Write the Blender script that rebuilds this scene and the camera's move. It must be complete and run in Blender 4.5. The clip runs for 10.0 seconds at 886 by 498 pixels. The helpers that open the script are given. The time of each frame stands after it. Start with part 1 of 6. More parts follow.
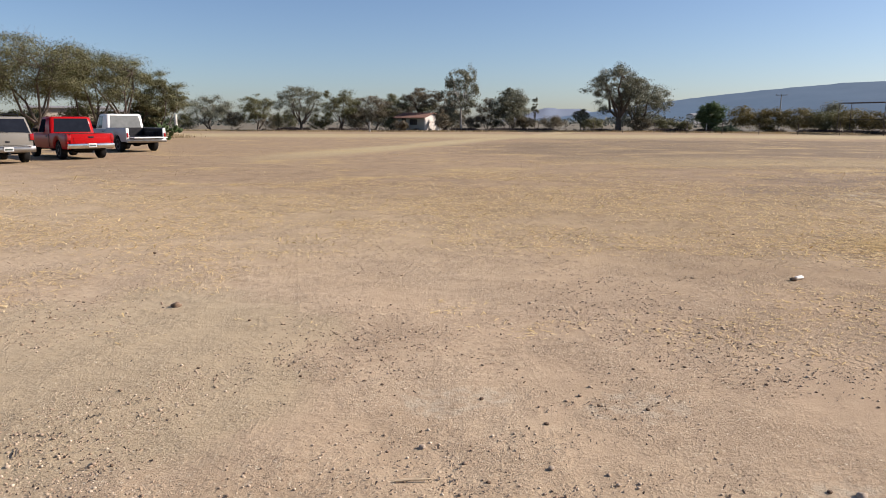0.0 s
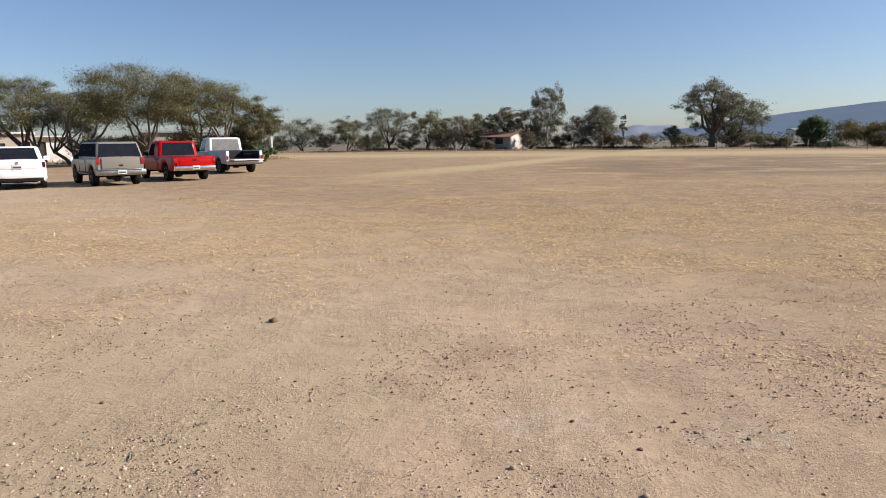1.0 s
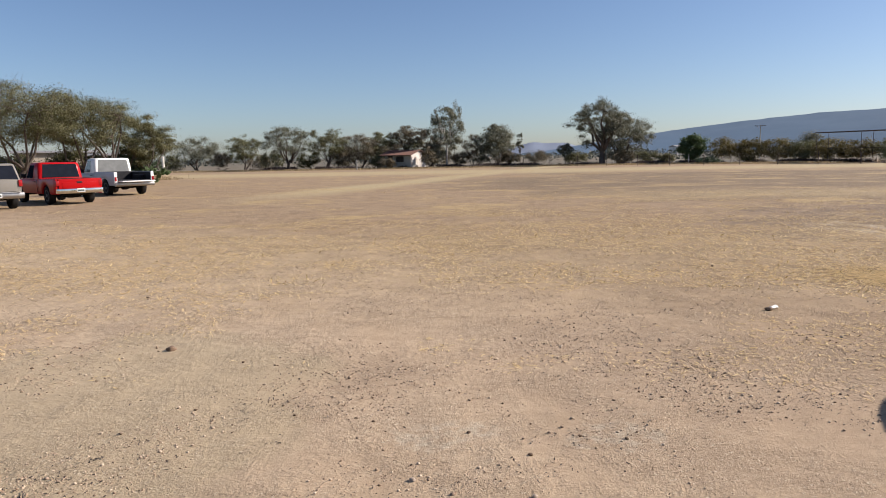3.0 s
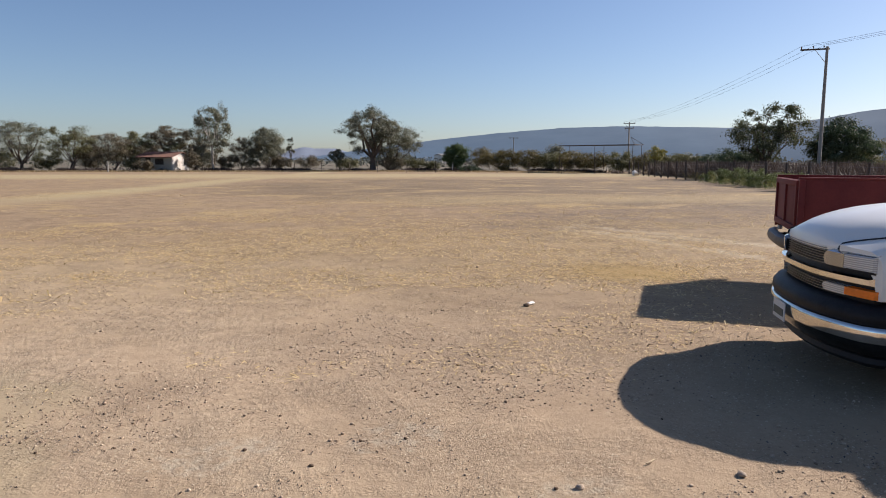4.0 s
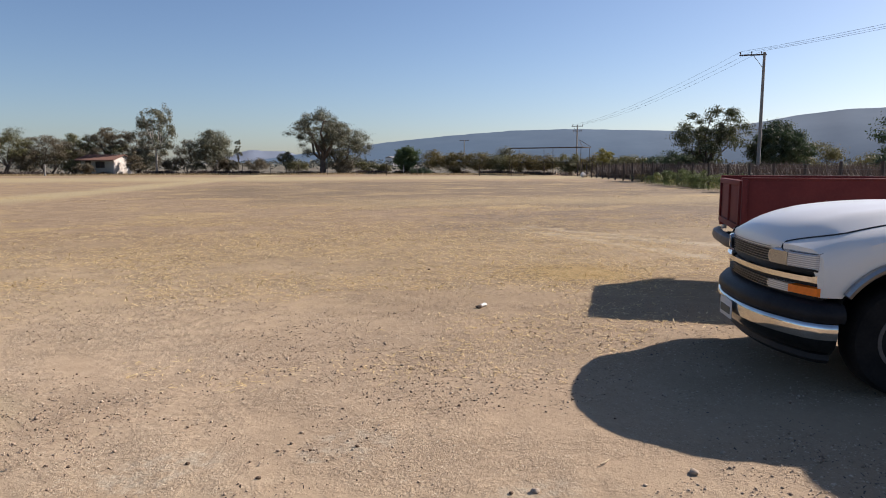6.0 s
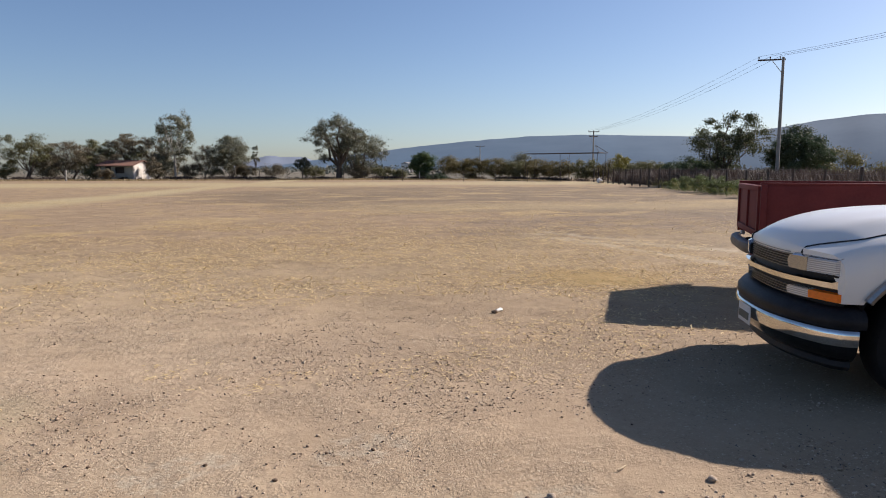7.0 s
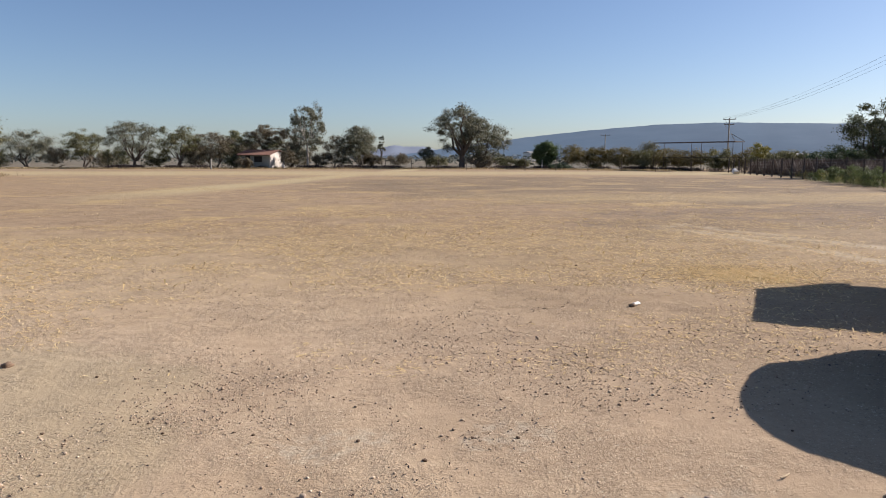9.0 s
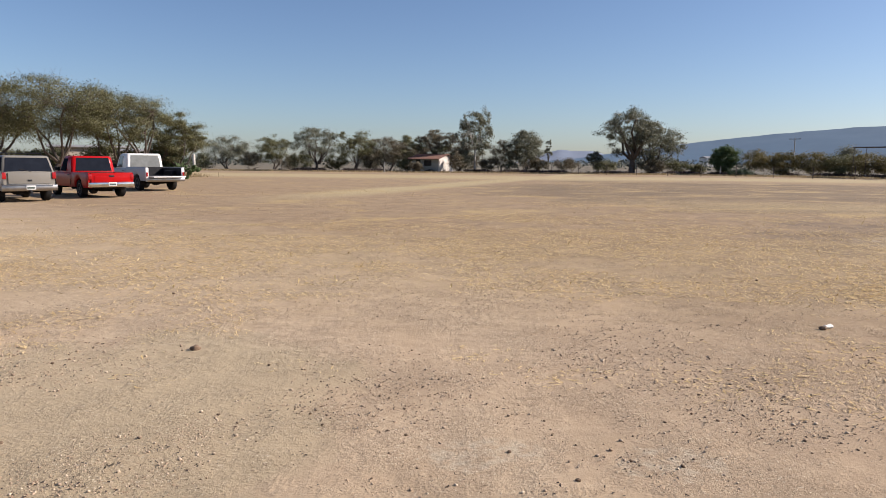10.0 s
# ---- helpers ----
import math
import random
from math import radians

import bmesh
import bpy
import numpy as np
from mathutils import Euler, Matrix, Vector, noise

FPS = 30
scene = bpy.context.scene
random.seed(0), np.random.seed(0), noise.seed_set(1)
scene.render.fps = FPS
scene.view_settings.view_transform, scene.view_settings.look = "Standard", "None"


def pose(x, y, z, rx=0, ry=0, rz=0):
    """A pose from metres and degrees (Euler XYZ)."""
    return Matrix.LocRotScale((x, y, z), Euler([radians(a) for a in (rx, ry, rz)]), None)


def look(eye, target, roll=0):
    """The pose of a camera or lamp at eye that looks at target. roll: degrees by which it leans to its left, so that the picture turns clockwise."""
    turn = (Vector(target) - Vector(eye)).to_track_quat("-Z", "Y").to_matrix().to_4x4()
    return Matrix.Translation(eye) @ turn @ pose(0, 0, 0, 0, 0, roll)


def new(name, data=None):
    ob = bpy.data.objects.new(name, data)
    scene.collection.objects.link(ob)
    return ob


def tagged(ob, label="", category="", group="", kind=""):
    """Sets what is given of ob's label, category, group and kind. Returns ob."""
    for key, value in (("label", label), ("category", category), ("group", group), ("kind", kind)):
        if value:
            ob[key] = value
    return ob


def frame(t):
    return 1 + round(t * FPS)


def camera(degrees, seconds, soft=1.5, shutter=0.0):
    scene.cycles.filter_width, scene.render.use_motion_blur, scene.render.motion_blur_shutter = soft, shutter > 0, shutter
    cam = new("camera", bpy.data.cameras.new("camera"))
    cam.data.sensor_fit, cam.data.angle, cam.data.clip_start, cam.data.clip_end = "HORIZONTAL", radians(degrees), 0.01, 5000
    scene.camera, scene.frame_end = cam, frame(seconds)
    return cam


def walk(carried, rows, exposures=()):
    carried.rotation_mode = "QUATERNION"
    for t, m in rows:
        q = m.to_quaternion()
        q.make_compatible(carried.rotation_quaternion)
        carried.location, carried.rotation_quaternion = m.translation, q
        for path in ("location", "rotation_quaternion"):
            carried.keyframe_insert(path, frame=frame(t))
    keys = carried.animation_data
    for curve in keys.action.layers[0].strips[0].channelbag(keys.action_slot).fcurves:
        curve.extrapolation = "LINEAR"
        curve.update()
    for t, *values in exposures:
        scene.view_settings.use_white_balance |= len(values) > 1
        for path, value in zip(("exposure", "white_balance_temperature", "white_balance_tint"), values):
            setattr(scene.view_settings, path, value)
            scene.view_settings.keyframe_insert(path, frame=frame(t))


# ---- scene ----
cam = camera(65.7, 10.0, soft=1.0)
PATH = [
    (0, (0.075, 0.042, 1.627), (0.092, 2.007, 1.26), 0.1),
    (0.5, (0.038, 0.035, 1.633), (-0.114, 2.001, 1.297), -0.5),
    (1, (0.04, 0.003, 1.641), (-0.189, 1.965, 1.329), -0.7),
    (1.5, (0.051, 0.001, 1.635), (-0.172, 1.964, 1.331), -0.8),
    (2, (0.069, -0.009, 1.638), (-0.089, 1.964, 1.351), -0.9),
    (2.2, (0.074, -0.01, 1.637), (-0.058, 1.964, 1.356), -0.9),
    (3.3, (0.099, -0.226, 1.72), (0.342, 1.743, 1.461), -0.4),
    (3.5, (0.091, -0.194, 1.698), (0.507, 1.746, 1.441), 0.3),
    (4, (0.087, -0.139, 1.698), (0.778, 1.721, 1.443), 0.2),
    (4.5, (0.107, -0.089, 1.684), (0.9, 1.728, 1.424), 0.2),
    (5, (0.112, -0.067, 1.679), (0.943, 1.733, 1.411), 0.4),
    (5.5, (0.113, -0.07, 1.681), (0.936, 1.736, 1.424), 0.3),
    (6.8, (0.14, -0.05, 1.683), (0.952, 1.762, 1.448), -0.4),
    (7, (0.116, -0.068, 1.674), (0.896, 1.759, 1.443), 0.1),
    (7.5, (0.071, -0.067, 1.672), (0.782, 1.782, 1.401), -0.2),
    (8, (0.024, -0.048, 1.668), (0.693, 1.815, 1.391), -0.2),
    (8.5, (-0.009, -0.007, 1.655), (0.561, 1.89, 1.382), 0.0),
    (9, (-0.056, -0.012, 1.667), (0.394, 1.92, 1.405), 0.2),
    (9.5, (-0.048, 0.057, 1.658), (0.192, 2.026, 1.399), 0.8),
    (10, (-0.014, 0.111, 1.656), (-0.034, 2.095, 1.404), 0.5),
]
walk(cam, [(t, look(eye, target, roll)) for t, eye, target, roll in PATH],
     exposures=[(0, 0.63, 6700, 16), (2.2, 0.63, 6700, 16), (4.5, 0.56, 6700, 16), (7.5, 0.56, 6700, 16), (10, 0.63, 6700, 16)])

# ---- world and sun ----
SUN_ELEV, SUN_TURN = 30.7, 84.9          # degrees above the ground; degrees from +Y towards +X
world = bpy.data.worlds.new("sky")
world.use_nodes = True
scene.world = world
wn = world.node_tree
sky = wn.nodes.new("ShaderNodeTexSky")
sky.sky_type = "NISHITA"
sky.sun_disc = False
sky.sun_elevation, sky.sun_rotation = radians(SUN_ELEV), radians(SUN_TURN)
sky.altitude, sky.air_density, sky.dust_density, sky.ozone_density = 1900, 1.12, 3.4, 4.6
wn.nodes["Background"].inputs["Strength"].default_value = 0.079
wn.links.new(sky.outputs["Color"], wn.nodes["Background"].inputs["Color"])
sun = new("sun", bpy.data.lights.new("sun", "SUN"))
sun.data.energy, sun.data.angle, sun.data.color = 5.0, radians(0.53), (1.0, 0.94, 0.86)
sun.matrix_world = look((60, 0, 60), (60 - math.sin(radians(SUN_TURN)) * math.cos(radians(SUN_ELEV)),
                                      -math.cos(radians(SUN_TURN)) * math.cos(radians(SUN_ELEV)),
                                      60 - math.sin(radians(SUN_ELEV))))


# ---- materials ----
class Nodes:
    """Short hand for a node material."""

    def __init__(self, name, rough=0.6, metal=0.0):
        self.mat = bpy.data.materials.new(name)
        self.mat.use_nodes = True
        self.t = self.mat.node_tree
        self.bsdf = self.t.nodes["Principled BSDF"]
        self.bsdf.inputs["Roughness"].default_value = rough
        self.bsdf.inputs["Metallic"].default_value = metal
        self.coord = self.t.nodes.new("ShaderNodeTexCoord").outputs["Object"]

    def put(self, socket, value):
        if isinstance(value, bpy.types.NodeSocket):
            self.t.links.new(value, socket)
        elif isinstance(value, tuple) and len(value) == 3 and socket.type == "RGBA":
            socket.default_value = (*value, 1)
        else:
            socket.default_value = value

    def noise(self, scale, detail=4.0, rough=0.55, stretch=None, vec=None, distort=0.0):
        n = self.t.nodes.new("ShaderNodeTexNoise")
        v = vec or self.coord
        if stretch:
            m = self.t.nodes.new("ShaderNodeMapping")
            m.inputs["Scale"].default_value = stretch
            self.t.links.new(v, m.inputs["Vector"])
            v = m.outputs["Vector"]
        self.t.links.new(v, n.inputs["Vector"])
        n.inputs["Scale"].default_value, n.inputs["Detail"].default_value = scale, detail
        n.inputs["Roughness"].default_value, n.inputs["Distortion"].default_value = rough, distort
        return n.outputs["Fac"]

    def voronoi(self, scale, feature="F1", out="Distance"):
        n = self.t.nodes.new("ShaderNodeTexVoronoi")
        n.feature = feature
        n.inputs["Scale"].default_value = scale
        self.t.links.new(self.coord, n.inputs["Vector"])
        return n.outputs[out]

    def ramp(self, fac, *stops):
        n = self.t.nodes.new("ShaderNodeValToRGB")
        e = n.color_ramp.elements
        while len(e) < len(stops):
            e.new(0.5)
        for el, (p, c) in zip(e, stops):
            el.position = p
            el.color = (*c, 1) if isinstance(c, tuple) else (c, c, c, 1)
        self.t.links.new(fac, n.inputs["Fac"])
        return n.outputs["Color"]

    def mix(self, fac, a, b, how="MIX"):
        n = self.t.nodes.new("ShaderNodeMix")
        n.data_type, n.blend_type = "RGBA", how
        for k, v in ((0, fac), (6, a), (7, b)):
            self.put(n.inputs[k], v)
        return n.outputs[2]

    def math(self, op, a, b=0.0, c=0.0):
        n = self.t.nodes.new("ShaderNodeMath")
        n.operation = op
        for s, v in zip(n.inputs, (a, b, c)):
            self.put(s, v)
        return n.outputs[0]

    def xyz(self):
        n = self.t.nodes.new("ShaderNodeSeparateXYZ")
        self.t.links.new(self.coord, n.inputs[0])
        return n.outputs

    def island(self):
        return self.t.nodes.new("ShaderNodeNewGeometry").outputs["Random Per Island"]

    def single(self):
        return self.t.nodes.new("ShaderNodeObjectInfo").outputs["Random"]

    def bump(self, height, strength=0.4, dist=0.02):
        n = self.t.nodes.new("ShaderNodeBump")
        n.inputs["Strength"].default_value, n.inputs["Distance"].default_value = strength, dist
        self.t.links.new(height, n.inputs["Height"])
        self.t.links.new(n.outputs["Normal"], self.bsdf.inputs["Normal"])

    def colour(self, value):
        self.put(self.bsdf.inputs["Base Color"], value)
        return self


def worn(name, a, b, scale=6.0, rough=0.7, metal=0.0, relief=0.25, dist=0.01, fine=60.0, spec=0.5):
    """Two tones, mixed by a coarse and a fine noise, with fine relief."""
    m = Nodes(name, rough, metal)
    m.bsdf.inputs["Specular IOR Level"].default_value = spec
    f = m.mix(0.35, m.noise(scale, 5), m.noise(fine, 3))
    m.colour(m.mix(m.ramp(f, (0.35, 0.0), (0.68, 1.0)), a, b))
    if relief:
        m.bump(m.noise(fine, 4), relief, dist)
    return m.mat


def car_paint(name, col, dust=(0.42, 0.33, 0.24), amount=0.25, rough=0.3, coat=0.6, splash=0.5, spec=0.5):
    """Glossy paint with road dust, heavier low on the body as splashed dirt is."""
    m = Nodes(name, rough)
    z = m.xyz()[2]
    low = m.math("SMOOTH_MIN", m.math("MAXIMUM", m.math("MULTIPLY", m.math("SUBTRACT", 0.85, z), splash), 0.0), 0.5, 0.1)
    f = m.math("MULTIPLY", m.noise(3.5, 5), m.math("ADD", low, amount))
    m.colour(m.mix(f, col, dust))
    m.put(m.bsdf.inputs["Roughness"], m.math("ADD", m.math("MULTIPLY", f, 0.8), rough))
    m.bsdf.inputs["Specular IOR Level"].default_value = spec
    m.bsdf.inputs["Coat Weight"].default_value = coat
    m.bsdf.inputs["Coat Roughness"].default_value = 0.12
    return m.mat


def leaf(name, a, b, c):
    m = Nodes(name, 0.65)
    col = m.ramp(m.island(), (0.0, a), (0.55, b), (1.0, c))
    m.colour(m.mix(m.ramp(m.noise(0.5, 2), (0.35, 0.0), (0.7, 0.6)), col, a))
    tr = m.t.nodes.new("ShaderNodeBsdfTranslucent")
    m.t.links.new(col, tr.inputs["Color"])
    mx = m.t.nodes.new("ShaderNodeMixShader")
    mx.inputs[0].default_value = 0.3
    m.t.links.new(m.bsdf.outputs[0], mx.inputs[1])
    m.t.links.new(tr.outputs[0], mx.inputs[2])
    m.t.links.new(mx.outputs[0], m.t.nodes["Material Output"].inputs[0])
    return m.mat


def plain(name, col, rough=0.5, metal=0.0):
    return worn(name, col, tuple(v * 0.78 for v in col), 9.0, rough, metal, 0.08, 0.003)


LEAF_OLIVE = leaf("leaves_olive", (0.092, 0.088, 0.036), (0.132, 0.132, 0.054), (0.205, 0.19, 0.09))
LEAF_BROWN = leaf("leaves_brownish", (0.105, 0.086, 0.052), (0.16, 0.132, 0.082), (0.22, 0.185, 0.12))
LEAF_GREY = leaf("leaves_grey_green", (0.095, 0.10, 0.062), (0.16, 0.162, 0.105), (0.26, 0.255, 0.185))
LEAF_GREEN = leaf("leaves_green", (0.045, 0.075, 0.025), (0.075, 0.12, 0.04), (0.12, 0.17, 0.06))
LEAF_DARK = leaf("leaves_dark_green", (0.025, 0.045, 0.022), (0.045, 0.075, 0.035), (0.08, 0.11, 0.05))
LEAF_MIXED = leaf("leaves_mixed_green", (0.035, 0.048, 0.02), (0.075, 0.088, 0.038), (0.16, 0.16, 0.075))
LEAF_FRESH = leaf("leaves_fresh_green", (0.08, 0.105, 0.032), (0.13, 0.165, 0.052), (0.20, 0.23, 0.09))
LEAF_RUST = leaf("leaves_rusty_olive", (0.10, 0.085, 0.03), (0.16, 0.13, 0.045), (0.22, 0.17, 0.06))
LEAF_YELLOW = leaf("leaves_yellow_green", (0.17, 0.16, 0.04), (0.28, 0.25, 0.06), (0.36, 0.33, 0.10))
# greyed greens: haze over the plain is put into the leaf colour
LEAF_HAZE = leaf("far_leaves_haze_grey", (0.055, 0.068, 0.058), (0.08, 0.09, 0.075), (0.115, 0.12, 0.10))
STRAW = leaf("dry_straw", (0.52, 0.375, 0.17), (0.68, 0.51, 0.25), (0.82, 0.665, 0.38))
DRY_WEED = leaf("dry_weed_stalks", (0.042, 0.030, 0.026), (0.068, 0.050, 0.043), (0.11, 0.086, 0.074))
DRY_GRASS = leaf("dry_grass", (0.26, 0.19, 0.10), (0.34, 0.26, 0.14), (0.42, 0.33, 0.19))
BARK = worn("bark_dark", (0.055, 0.042, 0.034), (0.12, 0.095, 0.075), 8, 0.9, relief=0.6, dist=0.03, fine=40)
BARK_PALE = worn("bark_pale", (0.36, 0.32, 0.27), (0.55, 0.50, 0.44), 5, 0.8, relief=0.3, dist=0.02, fine=25)
RUBBER = worn("tyre_rubber", (0.009, 0.009, 0.009), (0.022, 0.02, 0.019), 7, 0.85, spec=0.15)
DARK = worn("black_plastic", (0.010, 0.010, 0.012), (0.02, 0.02, 0.022), 8, 0.5, spec=0.2)
# dirt taken near black: shade below bodies and in wheel wells is in the colour
UNDER = worn("underbody_shade_dirt", (0.010, 0.009, 0.008), (0.024, 0.02, 0.017), 5, 0.9, spec=0.1)
CHROME = worn("dusty_chrome", (0.78, 0.77, 0.75), (0.62, 0.59, 0.54), 5, 0.08, 1.0, 0.05, 0.003)
STEEL = worn("steel_grey", (0.42, 0.41, 0.40), (0.30, 0.29, 0.28), 6, 0.35, 1.0, 0.05, 0.003)
OLD_STEEL = worn("weathered_steel", (0.16, 0.15, 0.145), (0.09, 0.08, 0.075), 6, 0.55, 0.6, 0.3, 0.006)
PAINT_WHITE = car_paint("white_truck_paint", (0.78, 0.755, 0.70), amount=0.03, coat=0.25, splash=0.25)
PAINT_SEDAN = car_paint("white_sedan_paint", (0.80, 0.80, 0.80), amount=0.02)
PAINT_RED = car_paint("red_truck_paint", (0.36, 0.006, 0.007), amount=-0.02, coat=0.0, splash=0.03, spec=0.12)
PAINT_SILVER = car_paint("beige_silver_paint", (0.19, 0.178, 0.155), amount=0.02, coat=0.05, splash=0.1, spec=0.3)
PAINT_GREY = car_paint("grey_primer_paint", (0.36, 0.37, 0.40), amount=0.1, rough=0.5, coat=0.1)
PAINT_OLDWHITE = car_paint("old_white_paint", (0.74, 0.73, 0.70), amount=0.08, rough=0.4, coat=0.2)
MAROON = worn("maroon_painted_steel", (0.115, 0.010, 0.009), (0.175, 0.022, 0.018), 3, 0.75, relief=0.15, dist=0.006, fine=30)
RED_LENS = plain("red_lens", (0.35, 0.01, 0.012), 0.15)
RED_DIM = plain("dark_red_lens", (0.075, 0.008, 0.009), 0.2)
AMBER = plain("amber_lens", (0.95, 0.2, 0.012), 0.12)
PLATE = plain("number_plate_face", (0.62, 0.63, 0.62), 0.4)
PLATE_INK = plain("number_plate_ink", (0.06, 0.08, 0.07), 0.5)


def tinted(name, col, rough=0.06, gloss=0.35):
    m = Nodes(name, rough)
    f = m.noise(4, 3)
    m.colour(m.mix(f, col, tuple(v * 1.8 + 0.004 for v in col)))
    m.bsdf.inputs["Coat Weight"].default_value = gloss
    m.bsdf.inputs["Specular IOR Level"].default_value = 0.5 * gloss
    return m.mat


GLASS_DARK = tinted("tinted_car_glass", (0.008, 0.010, 0.015), 0.12, 0.0)
GLASS_PALE = tinted("pale_car_glass", (0.115, 0.118, 0.11))


def clear_lens(name):
    """Headlamp lens: bright ribbed cover over a reflector."""
    m = Nodes(name, 0.16)
    w = m.t.nodes.new("ShaderNodeTexWave")
    w.inputs["Scale"].default_value = 22
    w.bands_direction = "Z"
    m.t.links.new(m.coord, w.inputs["Vector"])
    m.colour(m.mix(m.ramp(w.outputs["Fac"], (0.3, 0.0), (0.8, 0.5)), (0.34, 0.35, 0.36), (0.78, 0.78, 0.76)))
    m.bsdf.inputs["Metallic"].default_value = 0.35
    m.bsdf.inputs["Coat Weight"].default_value = 1.0
    m.bump(w.outputs["Fac"], 0.3, 0.004)
    return m.mat


LENS = clear_lens("headlamp_lens")
LENS_DIM = tinted("smoky_lamp_glass", (0.24, 0.245, 0.25), 0.12, 1.0)
LENS_DIM.node_tree.nodes["Principled BSDF"].inputs["Metallic"].default_value = 0.75
# chrome with the dark reflection of shaded ground put into its colour
CHROME_SHADED = worn("chrome_dark_reflection", (0.10, 0.105, 0.115), (0.05, 0.052, 0.056), 5, 0.18, 1.0, 0.05, 0.003)
BAR_STEEL = worn("grille_steel", (0.30, 0.30, 0.30), (0.2, 0.2, 0.2), 8, 0.4, 1.0, 0.03, 0.002)


def ground_material():
    """Packed pale earth with straw-coloured, dusty and dark patches; dry pasture past the field."""
    m = Nodes("packed_earth", 0.95)
    x, y, z = m.xyz()

    def blob(cx, cy, rx, ry, wob, lo=0.7, hi=1.2):
        r = m.math("ADD", m.math("POWER", m.math("DIVIDE", m.math("SUBTRACT", x, cx), rx), 2.0),
                   m.math("POWER", m.math("DIVIDE", m.math("SUBTRACT", y, cy), ry), 2.0))
        return m.ramp(m.math("ADD", r, m.math("MULTIPLY", m.math("SUBTRACT", wob, 0.5), 2.2)), (lo * 0.5, 1.0), (min(hi * 0.5, 1.0), 0.0))

    def strip(x0, y0, dx, dy, width, wob, amp):
        """Band round the line through (x0, y0) along (dx, dy)."""
        k = math.hypot(dx, dy)
        d = m.math("ADD", m.math("MULTIPLY", m.math("SUBTRACT", x, x0), dy / k), m.math("MULTIPLY", m.math("SUBTRACT", y, y0), -dx / k))
        d = m.math("ABSOLUTE", m.math("ADD", d, m.math("MULTIPLY", m.math("SUBTRACT", wob, 0.5), amp)))
        return m.ramp(m.math("DIVIDE", d, width), (0.35, 1.0), (1.0, 0.0))

    big = m.noise(0.05, 4, 0.6, distort=0.6)
    mid = m.noise(0.42, 6, 0.62)
    patch = m.noise(1.6, 6, 0.65, distort=0.4)
    fine = m.noise(9, 6, 0.7)
    grit = m.noise(70, 4, 0.75)
    c = m.mix(m.ramp(mid, (0.34, 0.0), (0.66, 1.0)), (0.432, 0.30, 0.20), (0.535, 0.39, 0.268))
    c = m.mix(m.ramp(patch, (0.38, 0.5), (0.56, 0.0)), c, (0.377, 0.262, 0.172))
    c = m.mix(m.ramp(fine, (0.36, 0.42), (0.52, 0.0)), c, (0.342, 0.236, 0.154))
    c = m.mix(m.ramp(fine, (0.55, 0.0), (0.72, 0.5)), c, (0.54, 0.41, 0.28))
    # duller, greener tint in a broad patch at the near left
    c = m.mix(m.math("MULTIPLY", blob(-2.6, 4.6, 2.6, 3.2, mid), 0.55), c, (0.43, 0.335, 0.215))
    # browner earth to the right, darkened further to deepen the trucks' shadows
    side = m.ramp(m.math("DIVIDE", m.math("ADD", x, m.math("MULTIPLY", m.math("SUBTRACT", mid, 0.5), 6.0)), 12.0), (0.05, 0.0), (0.45, 0.72))
    c = m.mix(side, c, (0.315, 0.212, 0.134))
    # trampled brownish ground past the bare earth
    tram = m.ramp(m.math("DIVIDE", m.math("ADD", m.math("ADD", y, m.math("MULTIPLY", x, 0.85)), m.math("MULTIPLY", m.math("SUBTRACT", mid, 0.5), 14.0)), 40.0), (0.17, 0.0), (0.36, 1.0))
    c = m.mix(m.math("MULTIPLY", tram, 0.9), c, m.mix(m.ramp(patch, (0.4, 0.0), (0.6, 1.0)), (0.255, 0.163, 0.092), (0.345, 0.228, 0.132)))
    # worn dark turf in the middle of the field, broken by straw
    turf = blob(27.0, 42.0, 36.0, 34.0, big)
    streak = m.noise(0.3, 10, 0.76, stretch=(0.75, 1.15, 1), distort=0.6)
    dark = m.mix(m.ramp(streak, (0.40, 0.0), (0.64, 1.0)), (0.172, 0.113, 0.064), (0.285, 0.188, 0.105))
    c = m.mix(m.math("MULTIPLY", turf, 1.0), c, dark)
    near_turf = blob(14.5, 16.0, 11.0, 7.0, mid)
    c = m.mix(m.math("MULTIPLY", near_turf, 0.85), c, m.mix(m.ramp(patch, (0.42, 0.0), (0.6, 1.0)), (0.165, 0.107, 0.067), (0.25, 0.163, 0.097)))
    # bleached straw: a band across the middle, a far meadow strip and the field's rim
    tuft = m.ramp(m.noise(6.0, 8, 0.85), (0.42, 0.0), (0.60, 1.0))
    band = m.math("MAXIMUM", m.math("MULTIPLY", strip(3.0, 11.5, 1.0, -0.08, 5.5, mid, 5.0), 0.5), m.math("MULTIPLY", strip(19.0, 27.5, 1.0, -0.14, 4.5, big, 9.0), m.ramp(m.math("DIVIDE", x, 40.0), (0.10, 0.0), (0.30, 1.0))))
    c = m.mix(m.math("MULTIPLY", m.math("MULTIPLY", band, tuft), 0.95), c, (0.50, 0.36, 0.185))
    rim = m.math("MAXIMUM", m.math("MULTIPLY", strip(-5.0, 36.2, 0.36, 1.0, 2.4, big, 4.0), m.ramp(m.math("DIVIDE", y, 60.0), (0.44, 0.0), (0.62, 1.0))), strip(0.0, 78.0, 1.0, -0.08, 14.0, big, 18.0))
    c = m.mix(m.math("MULTIPLY", rim, 0.8), c, (0.47, 0.365, 0.205))
    c = m.mix(m.math("MULTIPLY", m.ramp(streak, (0.53, 0.0), (0.62, 0.85)), m.ramp(m.math("DIVIDE", y, 40.0), (0.25, 0.0), (0.5, 1.0))), c, (0.46, 0.315, 0.145))
